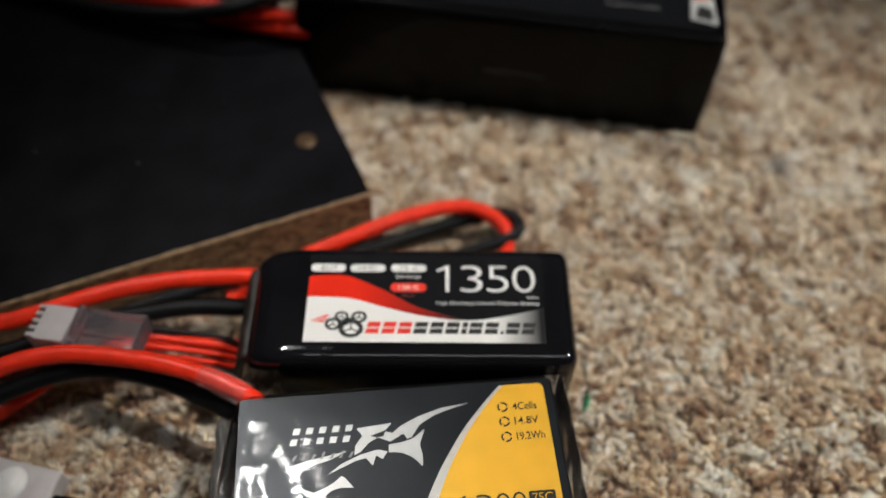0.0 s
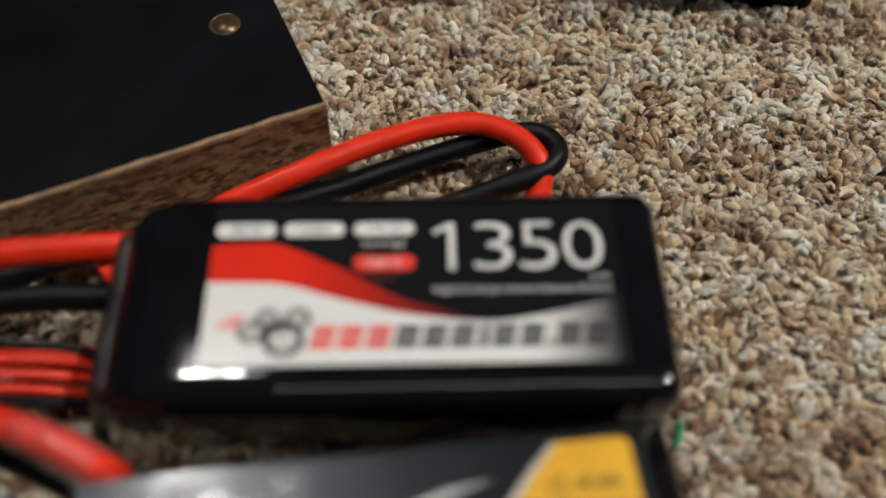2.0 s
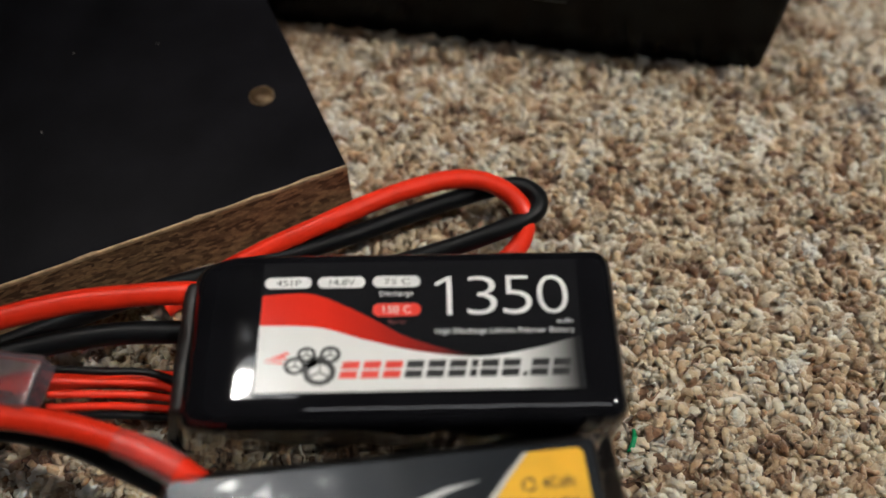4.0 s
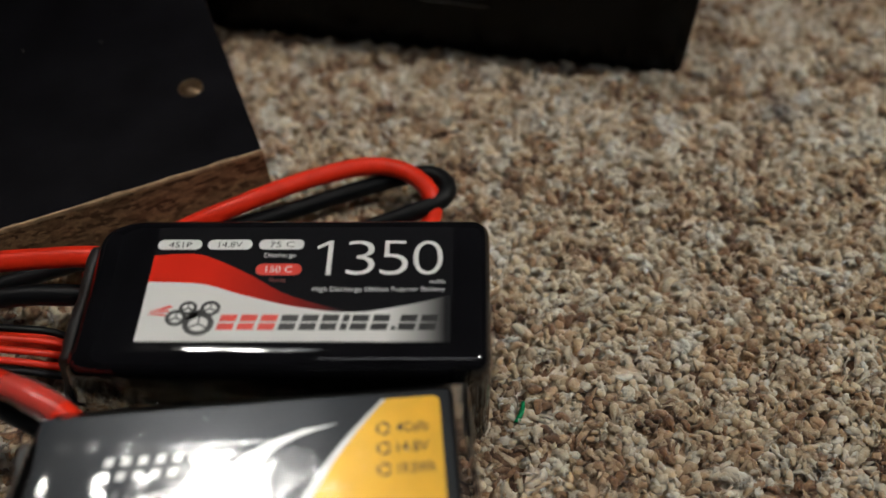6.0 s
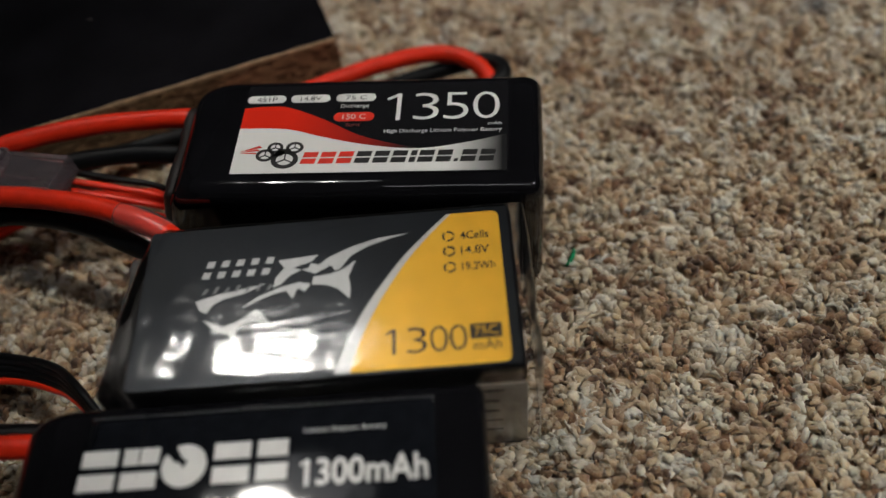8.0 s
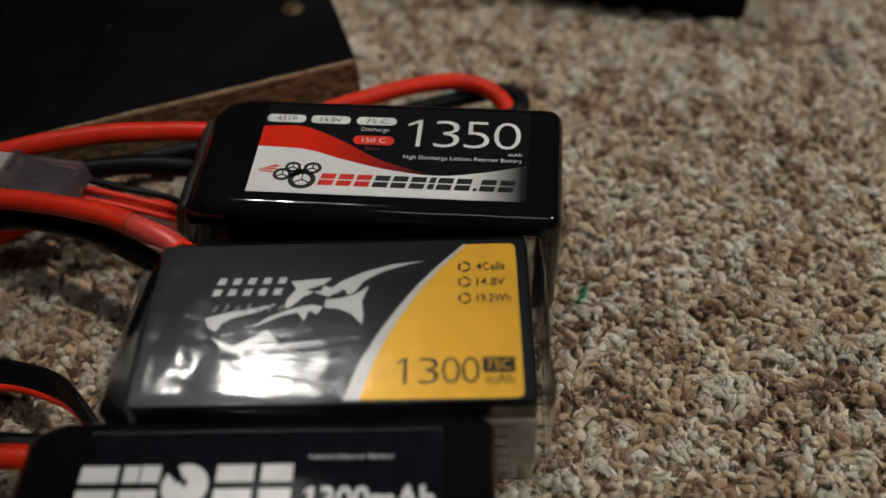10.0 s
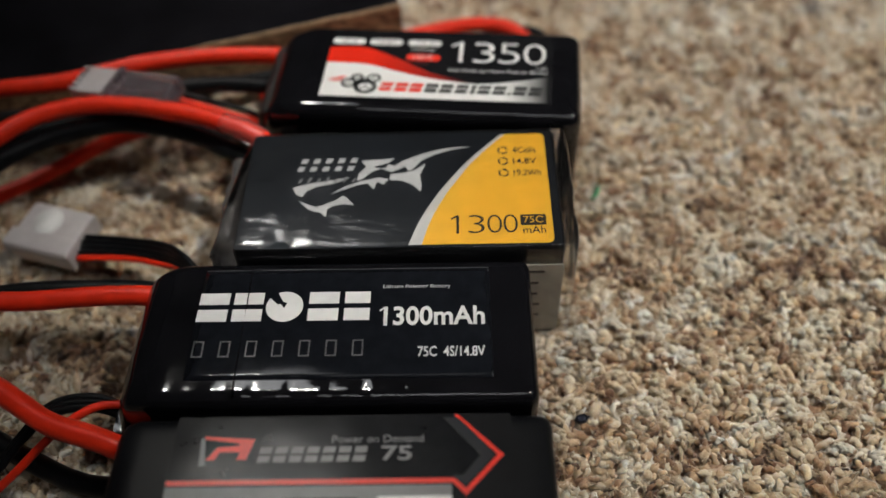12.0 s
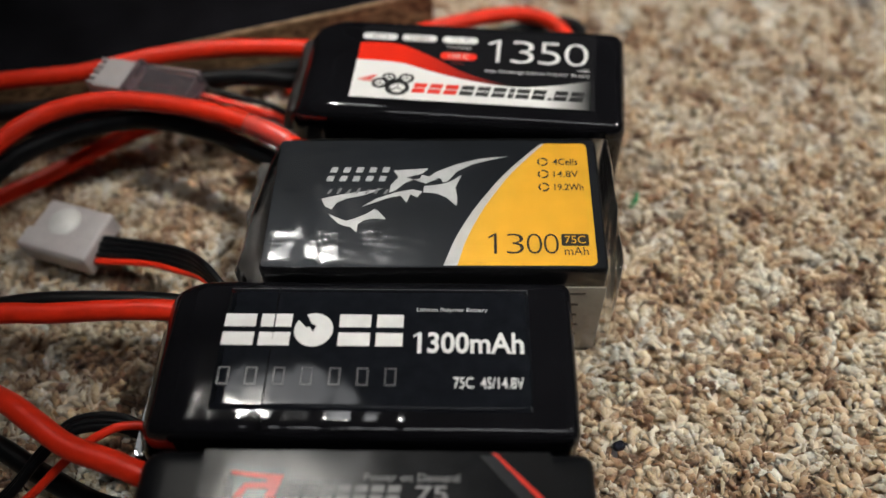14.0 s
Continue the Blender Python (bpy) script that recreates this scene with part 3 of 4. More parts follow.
# ---- black board ----
def board():
    th = thing("chipboard_panel", -38, 109.8, 1.0, 17.8, "black melamine chipboard panel with raw brown edge on carpet", "board")
    w, d, h = 260.0, 230.0, 19.2

    def box(x0, x1, y0, y1, z0, z1, bevel, seg=2):
        bm = bmesh.new()
        bmesh.ops.create_cube(bm, size=1.0)
        for v in bm.verts:
            v.co = Vector(((x0 + x1) / 2 + v.co.x * (x1 - x0), (y0 + y1) / 2 + v.co.y * (y1 - y0), (z0 + z1) / 2 + v.co.z * (z1 - z0))) * S
        if bevel:
            bmesh.ops.bevel(bm, geom=list(bm.edges), offset=bevel * S, segments=seg, affect="EDGES")
        return bm

    part("core", box(-w, 0, 0, d, 0, h - 1.0, 0.25), M_CHIP, th, "raw pressed chipboard core", smooth=False)
    bm = box(-w + 0.1, -0.1, 0.25, d, h - 0.999, h, 0.2)
    part("laminate", bm, M_BOARD, th, "black melamine top sheet", smooth=False)
    # chipped pale line where the laminate has worn off along the front edge
    bm = bmesh.new()
    steps = 170
    rows = []
    for i in range(steps + 1):
        x = -w + w * i / steps
        wear = 0.3 + 0.6 * max(0.0, noise.noise(Vector((x * 0.16, 3.1, 0)))) + 0.35 * max(0.0, noise.noise(Vector((x * 0.7, 9.0, 0))))
        rows.append([bm.verts.new((x * S, y * S, z * S)) for y, z in ((-0.05, h - 1.1), (-0.06, h - 0.25), (0.12, h + 0.03), (0.12 + wear, h + 0.03), (0.12 + wear, h - 0.3))])
    for a, b in zip(rows, rows[1:]):
        for k in range(4):
            bm.faces.new((a[k], b[k], b[k + 1], a[k + 1]))
    part("worn_edge", bm, M_WORN, th, "chipped pale laminate edge")
    # fitting hole with a brass insert
    cx, cy = local(th, [(-57.4, 132.8, 0)])[0][:2]
    bm = bmesh.new()
    bmesh.ops.create_cone(bm, cap_ends=True, segments=32, radius1=2.7 * S, radius2=2.5 * S, depth=0.5 * S, matrix=Matrix.Translation((cx * S, cy * S, (h + 0.1) * S)))
    insert = part("dowel_insert", bm, M_BRASS, th, "dull brown round insert")
    rim = [(cx + 2.9 * math.cos(a), cy + 2.9 * math.sin(a), h + 0.1) for a in (2 * math.pi * i / 24 for i in range(25))]
    part("rim", tube(rim, 0.3, 8, 2), M_BRASS, insert)
    for dx, dy, r in ((-62, 38, 0.25), (-50, 60, 0.18), (-90, 55, 0.2), (-30, 55, 0.15)):
        bm = bmesh.new()
        bmesh.ops.create_icosphere(bm, subdivisions=1, radius=r * S, matrix=Matrix.Translation((dx * S, dy * S, (h + 0.1) * S)))
        part("dust_speck", bm, M_PAPER, th)


board()


def end_tape(th, length, width, height, reach=9.0):
    """Black tape round the cable end of a pack."""
    bm = rounded_box((reach, width - 2.4, height - 9.0), (-length / 2 + reach / 2 - 1.2, 0, height / 2 - 2.2), 3.0, (4, 14, 10),
                     lambda x, y, z: (x + 0.5 * noise.noise(Vector((1.0, y * 0.3, z * 0.3))), y, z))
    return part("end_tape", bm, M_TAPE, th, "crumpled black tape at the cable end")


# ---- pack with red and white label ----
def pack_red_white():
    L, W, H = 78.5, 34.6, 35.7
    th = thing("battery_pack", -28.7, 60.0, 0.0, -5, "glossy black shrink-wrapped battery pack with red and white label", "battery", "battery packs on the carpet")
    part("body", rounded_box((L + 3.0, W + 0.6, H), (-0.3, -0.3, H / 2), 3.5, warp=wrap_warp(L + 3.0, 1.0, 11.0, 3.6, 0.25, 10.0, H)), M_WRAP, th)
    end_tape(th, L, W, H)
    part("end_cap", rounded_box((4.0, W - 3.0, H - 5.0), (-L / 2 - 0.9, -0.3, H / 2 - 1.0), 1.6, (3, 16, 14),
                                lambda x, y, z: (x - 9.6 * (0.5 - z / H) + 0.5 * noise.noise(Vector((3.0, y * 0.3, z * 0.3))), y * (0.9 - 0.002 * z), z - 1.2)), M_TAPE, th, "crumpled matt black tape over the end")
    lab = shape("label", round_rect(0, -0.3, 59.8, 26.6, 0.4), 0, M_PRINT, th, "black, red and white printed label")
    lab.location = (-26.8 * S, -12.55 * S, (H + 0.03) * S)
    z = 0.062

    def wave(us, vs):
        pts = spline([(u, v, 0) for u, v in zip(us, vs)], 6)
        return [(p.x, p.y) for p in pts]

    low = wave((0.2, 10.8, 19.2, 29.3, 40.5, 50.8, 59.4), (13.4, 12.9, 10.4, 7.8, 6.5, 8.0, 10.3))
    top = wave((0.2, 5.0, 10.4, 19.0, 27.3, 35.4, 40.5), (19.6, 20.0, 19.6, 15.6, 10.7, 7.9, 6.6))
    shape("white_field", [(0.2, 0.1), (59.4, 0.1)] + low[::-1], z, M_WHITE_FADE, lab)
    shape("red_wave", [p for p in low if p[0] <= 40.5] + top[::-1][1:], z, M_RED_FADE, lab)
    for u0, u1, text in ((0.4, 9.3, "4S1P"), (10.5, 19.5, "14.8V"), (20.9, 30.0, "75 C")):
        shape("pill", round_rect(u0, 21.1, u1, 23.5, 1.15), z, M_WHITE, lab)
        words("pill_text", text, (u0 + 2.2, 21.6, u1 - 2.0, 22.95), z + 0.06, M_INK, lab)
    shape("pill", round_rect(21.0, 14.9, 30.1, 17.6, 1.3), z + 0.06, M_RED, lab, "red pill")
    words("pill_text", "150 C", (23.0, 15.5, 28.2, 17.0), z + 0.12, M_WHITE, lab)
    words("caption", "Discharge", (22.3, 18.8, 28.6, 20.3), z, M_WHITE, lab)
    words("caption", "Burst", (24.0, 13.3, 27.2, 14.4), z + 0.06, M_DIMRED, lab)
    for ch, a, c in (("3", 38.8, 44.4), ("5", 45.5, 51.0), ("0", 52.0, 57.9)):
        words("digit", ch, (a, 15.0, c, 23.2), z, M_WHITE, lab, bold=-0.014)
    digit_one(32.7, 15.0, 35.9, 23.2, 0.95, z, M_WHITE, lab)
    words("unit", "mAh", (55.4, 13.0, 58.3, 14.0), z, M_WHITE, lab)
    words("caption", "High Discharge Lithium Polymer Battery", (32.7, 10.8, 58.4, 12.2), z + 0.06, M_WHITE, lab)
    # maker's mark as plain slanted blocks, red then black
    x = 15.2
    for i in range(11):
        wdt = 3.35 if i != 6 else 1.5
        mat = M_RED if i < 3 else M_INK
        if i == 9:
            shape("mark_dot", slant(x, 2.6, x + 0.8, 3.4, 0.2), z + 0.06, mat, lab)
            x += 1.3
        split_block(x, 2.6, x + wdt - 0.2, 5.9, 0.7, 0.4, z + 0.06, mat, lab)
        x += wdt + (0.55 if wdt > 2 else 0.35)
    for cx, cy, r in ((11.7, 3.9, 3.0), (7.2, 5.2, 2.05), (9.2, 7.4, 1.75), (13.5, 7.3, 1.95)):
        shape("mark_ring", ring_outline(cx, cy, r * 0.62, r, 0, 359, 30, 0.86), z + 0.07, M_INK, lab)
        for a in (90, 210, 330):
            c, s = math.cos(radians(a)), 0.86 * math.sin(radians(a))
            shape("mark_spoke", [(cx - 0.16 * s, cy + 0.16 * c), (cx + 0.7 * r * c - 0.16 * s, cy + 0.7 * r * s + 0.16 * c), (cx + 0.7 * r * c + 0.16 * s, cy + 0.7 * r * s - 0.16 * c), (cx + 0.16 * s, cy - 0.16 * c)], z + 0.07, M_INK, lab)
    shape("mark_body", [(8.4, 4.6), (10.2, 6.9), (12.4, 7.0), (10.8, 5.0)], z + 0.07, M_INK, lab)
    for k in range(3):
        shape("mark_streak", [(1.6, 6.4 - 0.25 * k), (5.6 - 0.4 * k, 8.0 - 0.95 * k), (6.2 - 0.4 * k, 7.5 - 0.95 * k)], z + 0.07, M_RED, lab)
    # main leads and balance lead
    wire("red_lead", th, ((-62, 74.5, 27), (-71, 76, 28), (-84, 76.5, 28), (-96, 76, 28), (-112, 73, 28), (-130, 68, 27), (-160, 65, 25), (-215, 60, 12)), 2.35, M_REDWIRE, "thick red silicone lead")
    wire("black_lead", th, ((-62, 70, 20), (-74, 71, 21), (-88, 71.5, 22), (-103, 70, 22), (-118, 66.5, 22), (-135, 62, 21), (-165, 58, 19), (-215, 50, 8)), 2.35, M_BLACKWIRE, "thick black silicone lead")
    for k, (dy, dz, mat) in enumerate(((3.2, 2.6, M_BLACKWIRE), (1.4, 1.5, M_REDWIRE), (-0.6, 0.2, M_REDWIRE), (-2.6, -1.0, M_REDWIRE), (-4.0, -2.2, M_BLACKWIRE))):
        wire("balance_wire", th, ((-62, 57 + 0.4 * dy, 12 + dz), (-71, 58.5 + 0.6 * dy, 13 + dz), (-80, 60.5 + dy, 15.5 + 1.2 * dz), (-88, 60 + dy, 20 + dz), (-97, 59 + 1.3 * dy, 25.5 + 0.3 * dz)), 0.8, mat, sides=10)
    balance_plug(th, (-109.5, 60.8, 29.0), 165, 27.0, 11.5)
    return th


def balance_plug(th, centre, degrees, length, width):
    """Two-piece balance connector: smoky clear shell and ridged white housing. centre in world millimetres."""
    inv = th.matrix_world.inverted()
    m = inv @ pose(centre[0] * S, centre[1] * S, centre[2] * S, 0, 4, degrees)
    shell = part("balance_plug", rounded_box((length * 0.66, width, 5.6), (-length * 0.17, 0, 0), 0.7, (4, 4, 3)), M_NYLON_CLEAR, th, "smoky clear balance plug shell")
    shell.matrix_local = m
    part("housing", rounded_box((length * 0.34, width * 0.9, 6.2), (length * 0.33, 0, 0.1), 0.6, (4, 4, 3)), M_NYLON, shell, "white nylon housing")
    for k in range(5):
        y = (k - 2) * width * 0.18
        part("rib", rounded_box((2.2, width * 0.1, 6.6), (length * 0.5 + 0.6, y, 0.1), 0.35, (2, 2, 2)), M_NYLON, shell)
    part("collar", rounded_box((2.2, width + 0.8, 6.8), (length * 0.15, 0, 0.1), 0.7, (3, 4, 3)), M_NYLON_CLEAR, shell)
    part("groove", rounded_box((length * 0.42, 0.8, 0.5), (-length * 0.18, width * 0.2, 2.75), 0.2, (3, 2, 2)), M_NYLON_CLEAR, shell)
    return shell


pack_red_white()


# ---- pack with dark and golden label under clear film ----
def pack_gold():
    L, W, H = 75.8, 37.0, 35.1
    X, Y = -35.4, 17.8
    th = thing("battery_pack", X, Y, 0.5, 0, "dark grey battery pack with golden label under clear film", "battery", "battery packs on the carpet")
    th.matrix_world = pose(X * S, (Y - 0.1) * S, 0.0005, -0.15, 0, 0)
    pucker = wrap_warp(L, 4.0, 5.0, 3.0, 0.15)

    def skew(x, y):
        """The cable end is cut at a slant."""
        return 0.12 * y * max(0.0, min(1.0, (-29.0 - x) / 8.0))

    def slanted(x, y, z):
        x2, y2, z2 = pucker(x, y, z)
        return x2 + skew(x, y), y2, z2

    part("body", rounded_box((L - 3.5, W, H), (1.75, 0, H / 2), 1.6, warp=slanted), M_WRAP_GREY, th)
    z = 0.062
    lab = shape("label", round_rect(-70.6, -0.5, 1.7, 35.4, 0.8), 0, M_SLATE, th, "slate grey foil label")
    lab.location = (-X * S, -Y * S, (H + 0.03) * S)
    curve = [(p.x, p.y) for p in spline([(-9.5, 34.3, 0), (-13.8, 29.6, 0), (-17.9, 24.5, 0), (-21.4, 19.0, 0), (-24.4, 13.6, 0), (-27.3, 6.8, 0), (-29.2, 0.0, 0)], 4)]
    right = [p for p in round_rect(-20, 0.0, 0.0, 34.3, 1.4)]
    right = [p for p in right if p[0] > -5]
    right.sort(key=lambda p: -p[1])
    shape("gold_field", curve[::-1] + right, z, M_GOLD, lab, "golden yellow panel")
    band = [(x - 0.9 - 2.0 * (34.3 - y) / 34.3, y) for x, y in curve]
    shape("silver_band", band + curve[::-1], z, M_SILVER, lab)
    for y, text, x1 in ((28.7, "4Cells", -2.3), (25.05, "14.8V", -2.4), (21.25, "19.2Wh", -1.5)):
        for a in range(3):
            shape("ring_mark", ring_outline(-10.2, y, 0.85, 1.25, 120 * a + 12, 120 * a + 108, 10), z + 0.06, M_INK, lab)
        words("spec_text", text, (-7.9, y - 0.95, x1, y + 0.95), z + 0.06, M_INK, lab, bold=0.01)
    for ch, a, c in (("3", -18.8, -15.2), ("0", -14.6, -11.3), ("0", -11.0, -7.8)):
        words("digit", ch, (a, 3.0, c, 8.3), z + 0.06, M_INK, lab, bold=-0.016)
    digit_one(-22.7, 3.0, -20.9, 8.3, 0.6, z + 0.06, M_INK, lab)
    shape("badge", round_rect(-7.2, 5.1, -1.4, 8.2, 0.4), z + 0.06, M_INK, lab)
    words("badge_text", "75C", (-6.5, 5.7, -2.1, 7.7), z + 0.12, M_GOLD, lab)
    words("unit", "mAh", (-6.7, 2.7, -1.7, 4.8), z + 0.06, M_INK, lab)
    # maker's mark: silver blocks and a horned, finned emblem as plain shapes
    for k in range(5):
        x = -59.0 + 2.95 * k
        split_block(x, 23.0, x + 1.5, 27.1, 1.0, 1.1, z, M_SILVER, lab)
    for k in range(7):
        shape("mark_script", slant(-58.5 + 2.1 * k, 19.3, -57.9 + 2.1 * k, 20.6 + 0.4 * (k % 2), 0.7), z, M_INKGREY, lab)
    shape("emblem_horn", [(-36.1, 24.1), (-34.0, 25.9), (-29.7, 28.0), (-24.3, 29.7), (-18.0, 30.4), (-22.5, 29.2), (-26.1, 28.0), (-29.6, 25.9), (-31.6, 23.0), (-32.7, 22.7), (-33.2, 23.8)], z, M_SILVER, lab)
    shape("emblem_head", [(-43.9, 26.1), (-36.0, 26.8), (-37.7, 24.9), (-33.9, 23.7), (-36.5, 22.3), (-39.2, 23.5), (-41.3, 22.4), (-43.1, 20.4), (-44.6, 19.7), (-44.3, 21.9), (-42.7, 24.2)], z, M_SILVER, lab)
    shape("emblem_fin", [(-36.8, 21.6), (-33.9, 21.9), (-31.3, 22.7), (-28.6, 24.7), (-29.9, 21.1), (-29.4, 18.3), (-29.6, 15.9), (-31.8, 18.3), (-34.2, 19.5), (-37.0, 19.8)], z, M_SILVER, lab)
    shape("emblem_teeth", [(-50.3, 15.7), (-47.4, 17.9), (-43.2, 19.7), (-39.4, 20.6), (-37.2, 20.0), (-38.3, 18.3), (-39.8, 19.2), (-40.6, 16.9), (-42.0, 18.8), (-44.4, 18.3), (-47.3, 17.0)], z, M_SILVER, lab)
    shape("emblem_jaw", [(-59.5, 17.8), (-58.4, 18.2), (-55.2, 19.1), (-46.1, 20.8), (-49.9, 19.0), (-54.1, 17.9), (-56.1, 16.7), (-57.0, 14.9), (-58.5, 15.7)], z, M_SILVER, lab)
    shape("emblem_chin", [(-57.6, 13.6), (-55.2, 12.4), (-53.5, 11.7), (-51.6, 12.4), (-49.3, 13.6), (-47.5, 15.0), (-46.7, 14.5), (-44.9, 12.2), (-47.7, 12.4), (-49.7, 11.9), (-50.9, 10.9), (-51.0, 8.6), (-52.5, 10.1), (-53.7, 10.3), (-55.2, 11.0)], z, M_SILVER, lab)
    shape("emblem_eye", [(-40.8, 24.0), (-37.3, 25.2), (-37.9, 23.7), (-39.3, 23.5)], z + 0.06, M_SLATE, lab)
    # side label with faint print
    side = part("side_label", rounded_box((60, 0.3, 26), (8, -W / 2 - 0.12, 15.5), 0.12, (3, 1, 3)), M_PAPER, th, "pale side label with small dark print")
    for k in range(5):
        part("print_bar", rounded_box((7.5 - 1.2 * (k % 3), 0.1, 0.9), (30 - 0.6 * (k % 2), -W / 2 - 0.3, 26 - 4.2 * k), 0.04, (1, 1, 1)), M_INK, side)
    # clear film round the whole pack, longer than it, gathered at the cable end

    def crumple(x, y, z):
        n = noise.noise(Vector((x * 0.18 + 9, y * 0.18, z * 0.18))) + 0.5 * noise.noise(Vector((x * 0.5, y * 0.5 + 5, z * 0.5)))
        u = max(0.0, (-34.0 - x) / 7.0)
        top = 0.35 + 0.8 * max(0.0, min(1.0, (-8.0 - x) / 20.0)) if z > 14 and x > -34 else 1.0
        pull = noise.noise(Vector((x * 0.45 + 0.12 * y, y * 0.10, 7.0))) * max(0.0, min(1.0, (-14.0 - x) / 12.0))
        x += skew(x, y)
        return x + 0.35 * n, y * (1 - 0.05 * u) + 0.3 * n * top, z - (2.2 * u * u if z > 0 else 0) + 0.22 * n * top + (0.35 * pull + 0.5 - 0.003 * y * y if z > 14 else 0)

    film = part("clear_film", rounded_box((L + 4.2, W + 1.0, H + 0.9), (0.9, 0, H / 2 + 0.1), 1.2, (64, 30, 14), crumple), M_FILM, th, "clear wrinkled shrink film")
    film.visible_shadow = False
    flap = part("film_end", rounded_box((5.0, W - 9, H - 12), (-L / 2 - 1.4, 2.5, H / 2 + 1.0), 2.0, (6, 14, 10),
                                        lambda x, y, z: (x + 0.8 * noise.noise(Vector((3.0, y * 0.35, z * 0.35))), y, z + 0.8 * noise.noise(Vector((x * 0.4, y * 0.4, 1.0))))), M_FLAP, th, "cloudy gathered film end")
    flap.visible_shadow = False
    wire("red_lead", th, ((-66, 36, 30), (-73.5, 41.5, 31), (-87, 48, 31), (-104, 52.8, 30.5), (-119, 54.5, 30), (-133, 51.3, 29), (-144, 43, 27), (-158, 28, 20), (-185, 0, 6)), 2.4, M_REDWIRE, "thick red silicone lead")
    wire("black_lead", th, ((-66, 34, 23), (-80, 42, 24), (-94, 49.5, 24), (-112, 53.5, 24), (-130, 49.5, 23), (-143, 41, 22), (-156, 28, 15), (-182, 4, 5)), 2.4, M_BLACKWIRE, "thick black silicone lead")
    sleeve = part("heat_shrink", tube(local(th, ((-70, 39.0, 30.4), (-76, 42.8, 31.0), (-81, 45.2, 31.0))), 2.9, 14, 6, 0.2), M_FLAP, th, "cloudy clear sleeve on the lead")
    sleeve.visible_shadow = False
    return th


pack_gold()


# ---- black pack with white lettering ----
def pack_black():
    L, W, H = 83.0, 36.0, 33.2
    X, Y = -47.0, -19.3
    BOW = 0.002  # the swollen top falls away to both sides
    th = thing("battery_pack", X, Y, 0.5, 0, "glossy black battery pack with white printed lettering", "battery", "battery packs on the carpet")
    th.matrix_world = pose((X - 0.2) * S, (Y - 0.72) * S, 0.0005, -1.25, 0.4, 0)
    pucker = wrap_warp(L + 1.6, 12.0, 10.0, 4.0, 0.3, 10.0, H)

    def rippled(x, y, z):
        """The wrap ripples along its front top edge, and a seam runs across the top."""
        x2, y2, z2 = pucker(x, y, z)
        edge = max(0.0, min(1.0, (-12.9 - y) / 1.5)) if z > 10 else 0.0
        wave = noise.noise(Vector((x * 0.2, 4.0, 0))) + 0.5 * noise.noise(Vector((x * 0.5, 8.0, 0)))
        return x2, y2, z2 + 0.24 * edge * wave - (BOW * y * y if z > 0 else 0.0)

    part("body", rounded_box((L + 1.6, W, H), (-0.8, 0, H / 2), 2.4, (90, 34, 18), rippled), M_WRAP, th)
    part("cell_end", rounded_box((8.0, W - 5.0, H - 8.0), (-L / 2 + 1.2, 0, H / 2 - 2.6), 3.0, (4, 14, 10),
                                 lambda x, y, z: (x + 2.2 * min(0.0, z * 0.12), y, z)), M_MAROON, th, "dark red cell wrap showing at the cable end")
    # raised seam of the wrap across the top
    part("wrap_seam", tube([(-19.2, y, H - 0.02) for y in (-17.0, -8.0, 1.0, 9.0, 16.5)], 0.16, 8, 4), M_WRAP, th)
    bm = bmesh.new()
    nx, ny = 24, 20
    grid = [[bm.verts.new(((-76.4 + 61.8 * i / nx) * S, (-32.2 + 28.1 * j / ny) * S, 0.06 * S)) for j in range(ny + 1)] for i in range(nx + 1)]
    for i in range(nx):
        for j in range(ny):
            bm.faces.new((grid[i][j], grid[i + 1][j], grid[i + 1][j + 1], grid[i][j + 1]))
    skirt = bmesh.ops.extrude_edge_only(bm, edges=[e for e in bm.edges if e.is_boundary])["geom"]
    for v in skirt:
        if isinstance(v, bmesh.types.BMVert):
            v.co.z = 0.0
    lab = part("label", bm, M_STICKER, th, "black glossy sticker with white print")
    lab.location = (-X * S, -Y * S, (H + 0.03) * S)
    z = 0.062
    for box in ((-76.3, -4.35, -14.7, -4.2), (-14.80, -32.0, -14.7, -4.2)):
        shape("sticker_edge", [(box[0], box[1]), (box[2], box[1]), (box[2], box[3]), (box[0], box[3])], z, M_INKDIM, lab)
    # maker's mark: heavy white blocks and a notched disc
    for x, w in ((-76.4, 6.4), (-69.0, 6.3), (-53.0, 6.4), (-45.4, 5.4)):
        split_block(x, -18.2, x + w, -10.7, 0.0, 1.3, z, M_WHITE, lab)
    cx, cy, r = -58.1, -14.45, 3.95
    disc = [(cx + r * math.cos(radians(a)), cy + r * math.sin(radians(a))) for a in range(-215, 116, 10)]
    disc += [(cx - 0.5, cy + 1.4), (cx + 0.5, cy + 0.9), (cx - 0.1, cy - 0.5), (cx - 0.9, cy + 0.7), (cx - 1.5, cy + 0.5)]
    shape("mark_disc", disc, z, M_WHITE, lab)
    for k in range(7):
        x = -75.8 + 5.45 * k
        lo, hi = -26.9, -23.1
        t = 0.24
        bars = [(x, lo, x + 2.2, lo + t), (x, hi - t, x + 2.2, hi), (x, lo + t, x + t, hi - t), (x + 2.2 - t, lo + t, x + 2.2, hi - t)]
        for b in bars:
            shape("mark_line", [(b[0], b[1]), (b[2], b[1]), (b[2], b[3]), (b[0], b[3])], z, M_INKDIM, lab)
    words("caption", "Lithium Polymer Battery", (-37.4, -10.1, -23.0, -8.9), z, M_WHITE, lab)
    digit_one(-37.9, -19.7, -36.2, -14.9, 0.8, z, M_WHITE, lab)
    words("capacity", "300mAh", (-35.0, -19.7, -15.9, -14.8), z, M_WHITE, lab, bold=0.022)
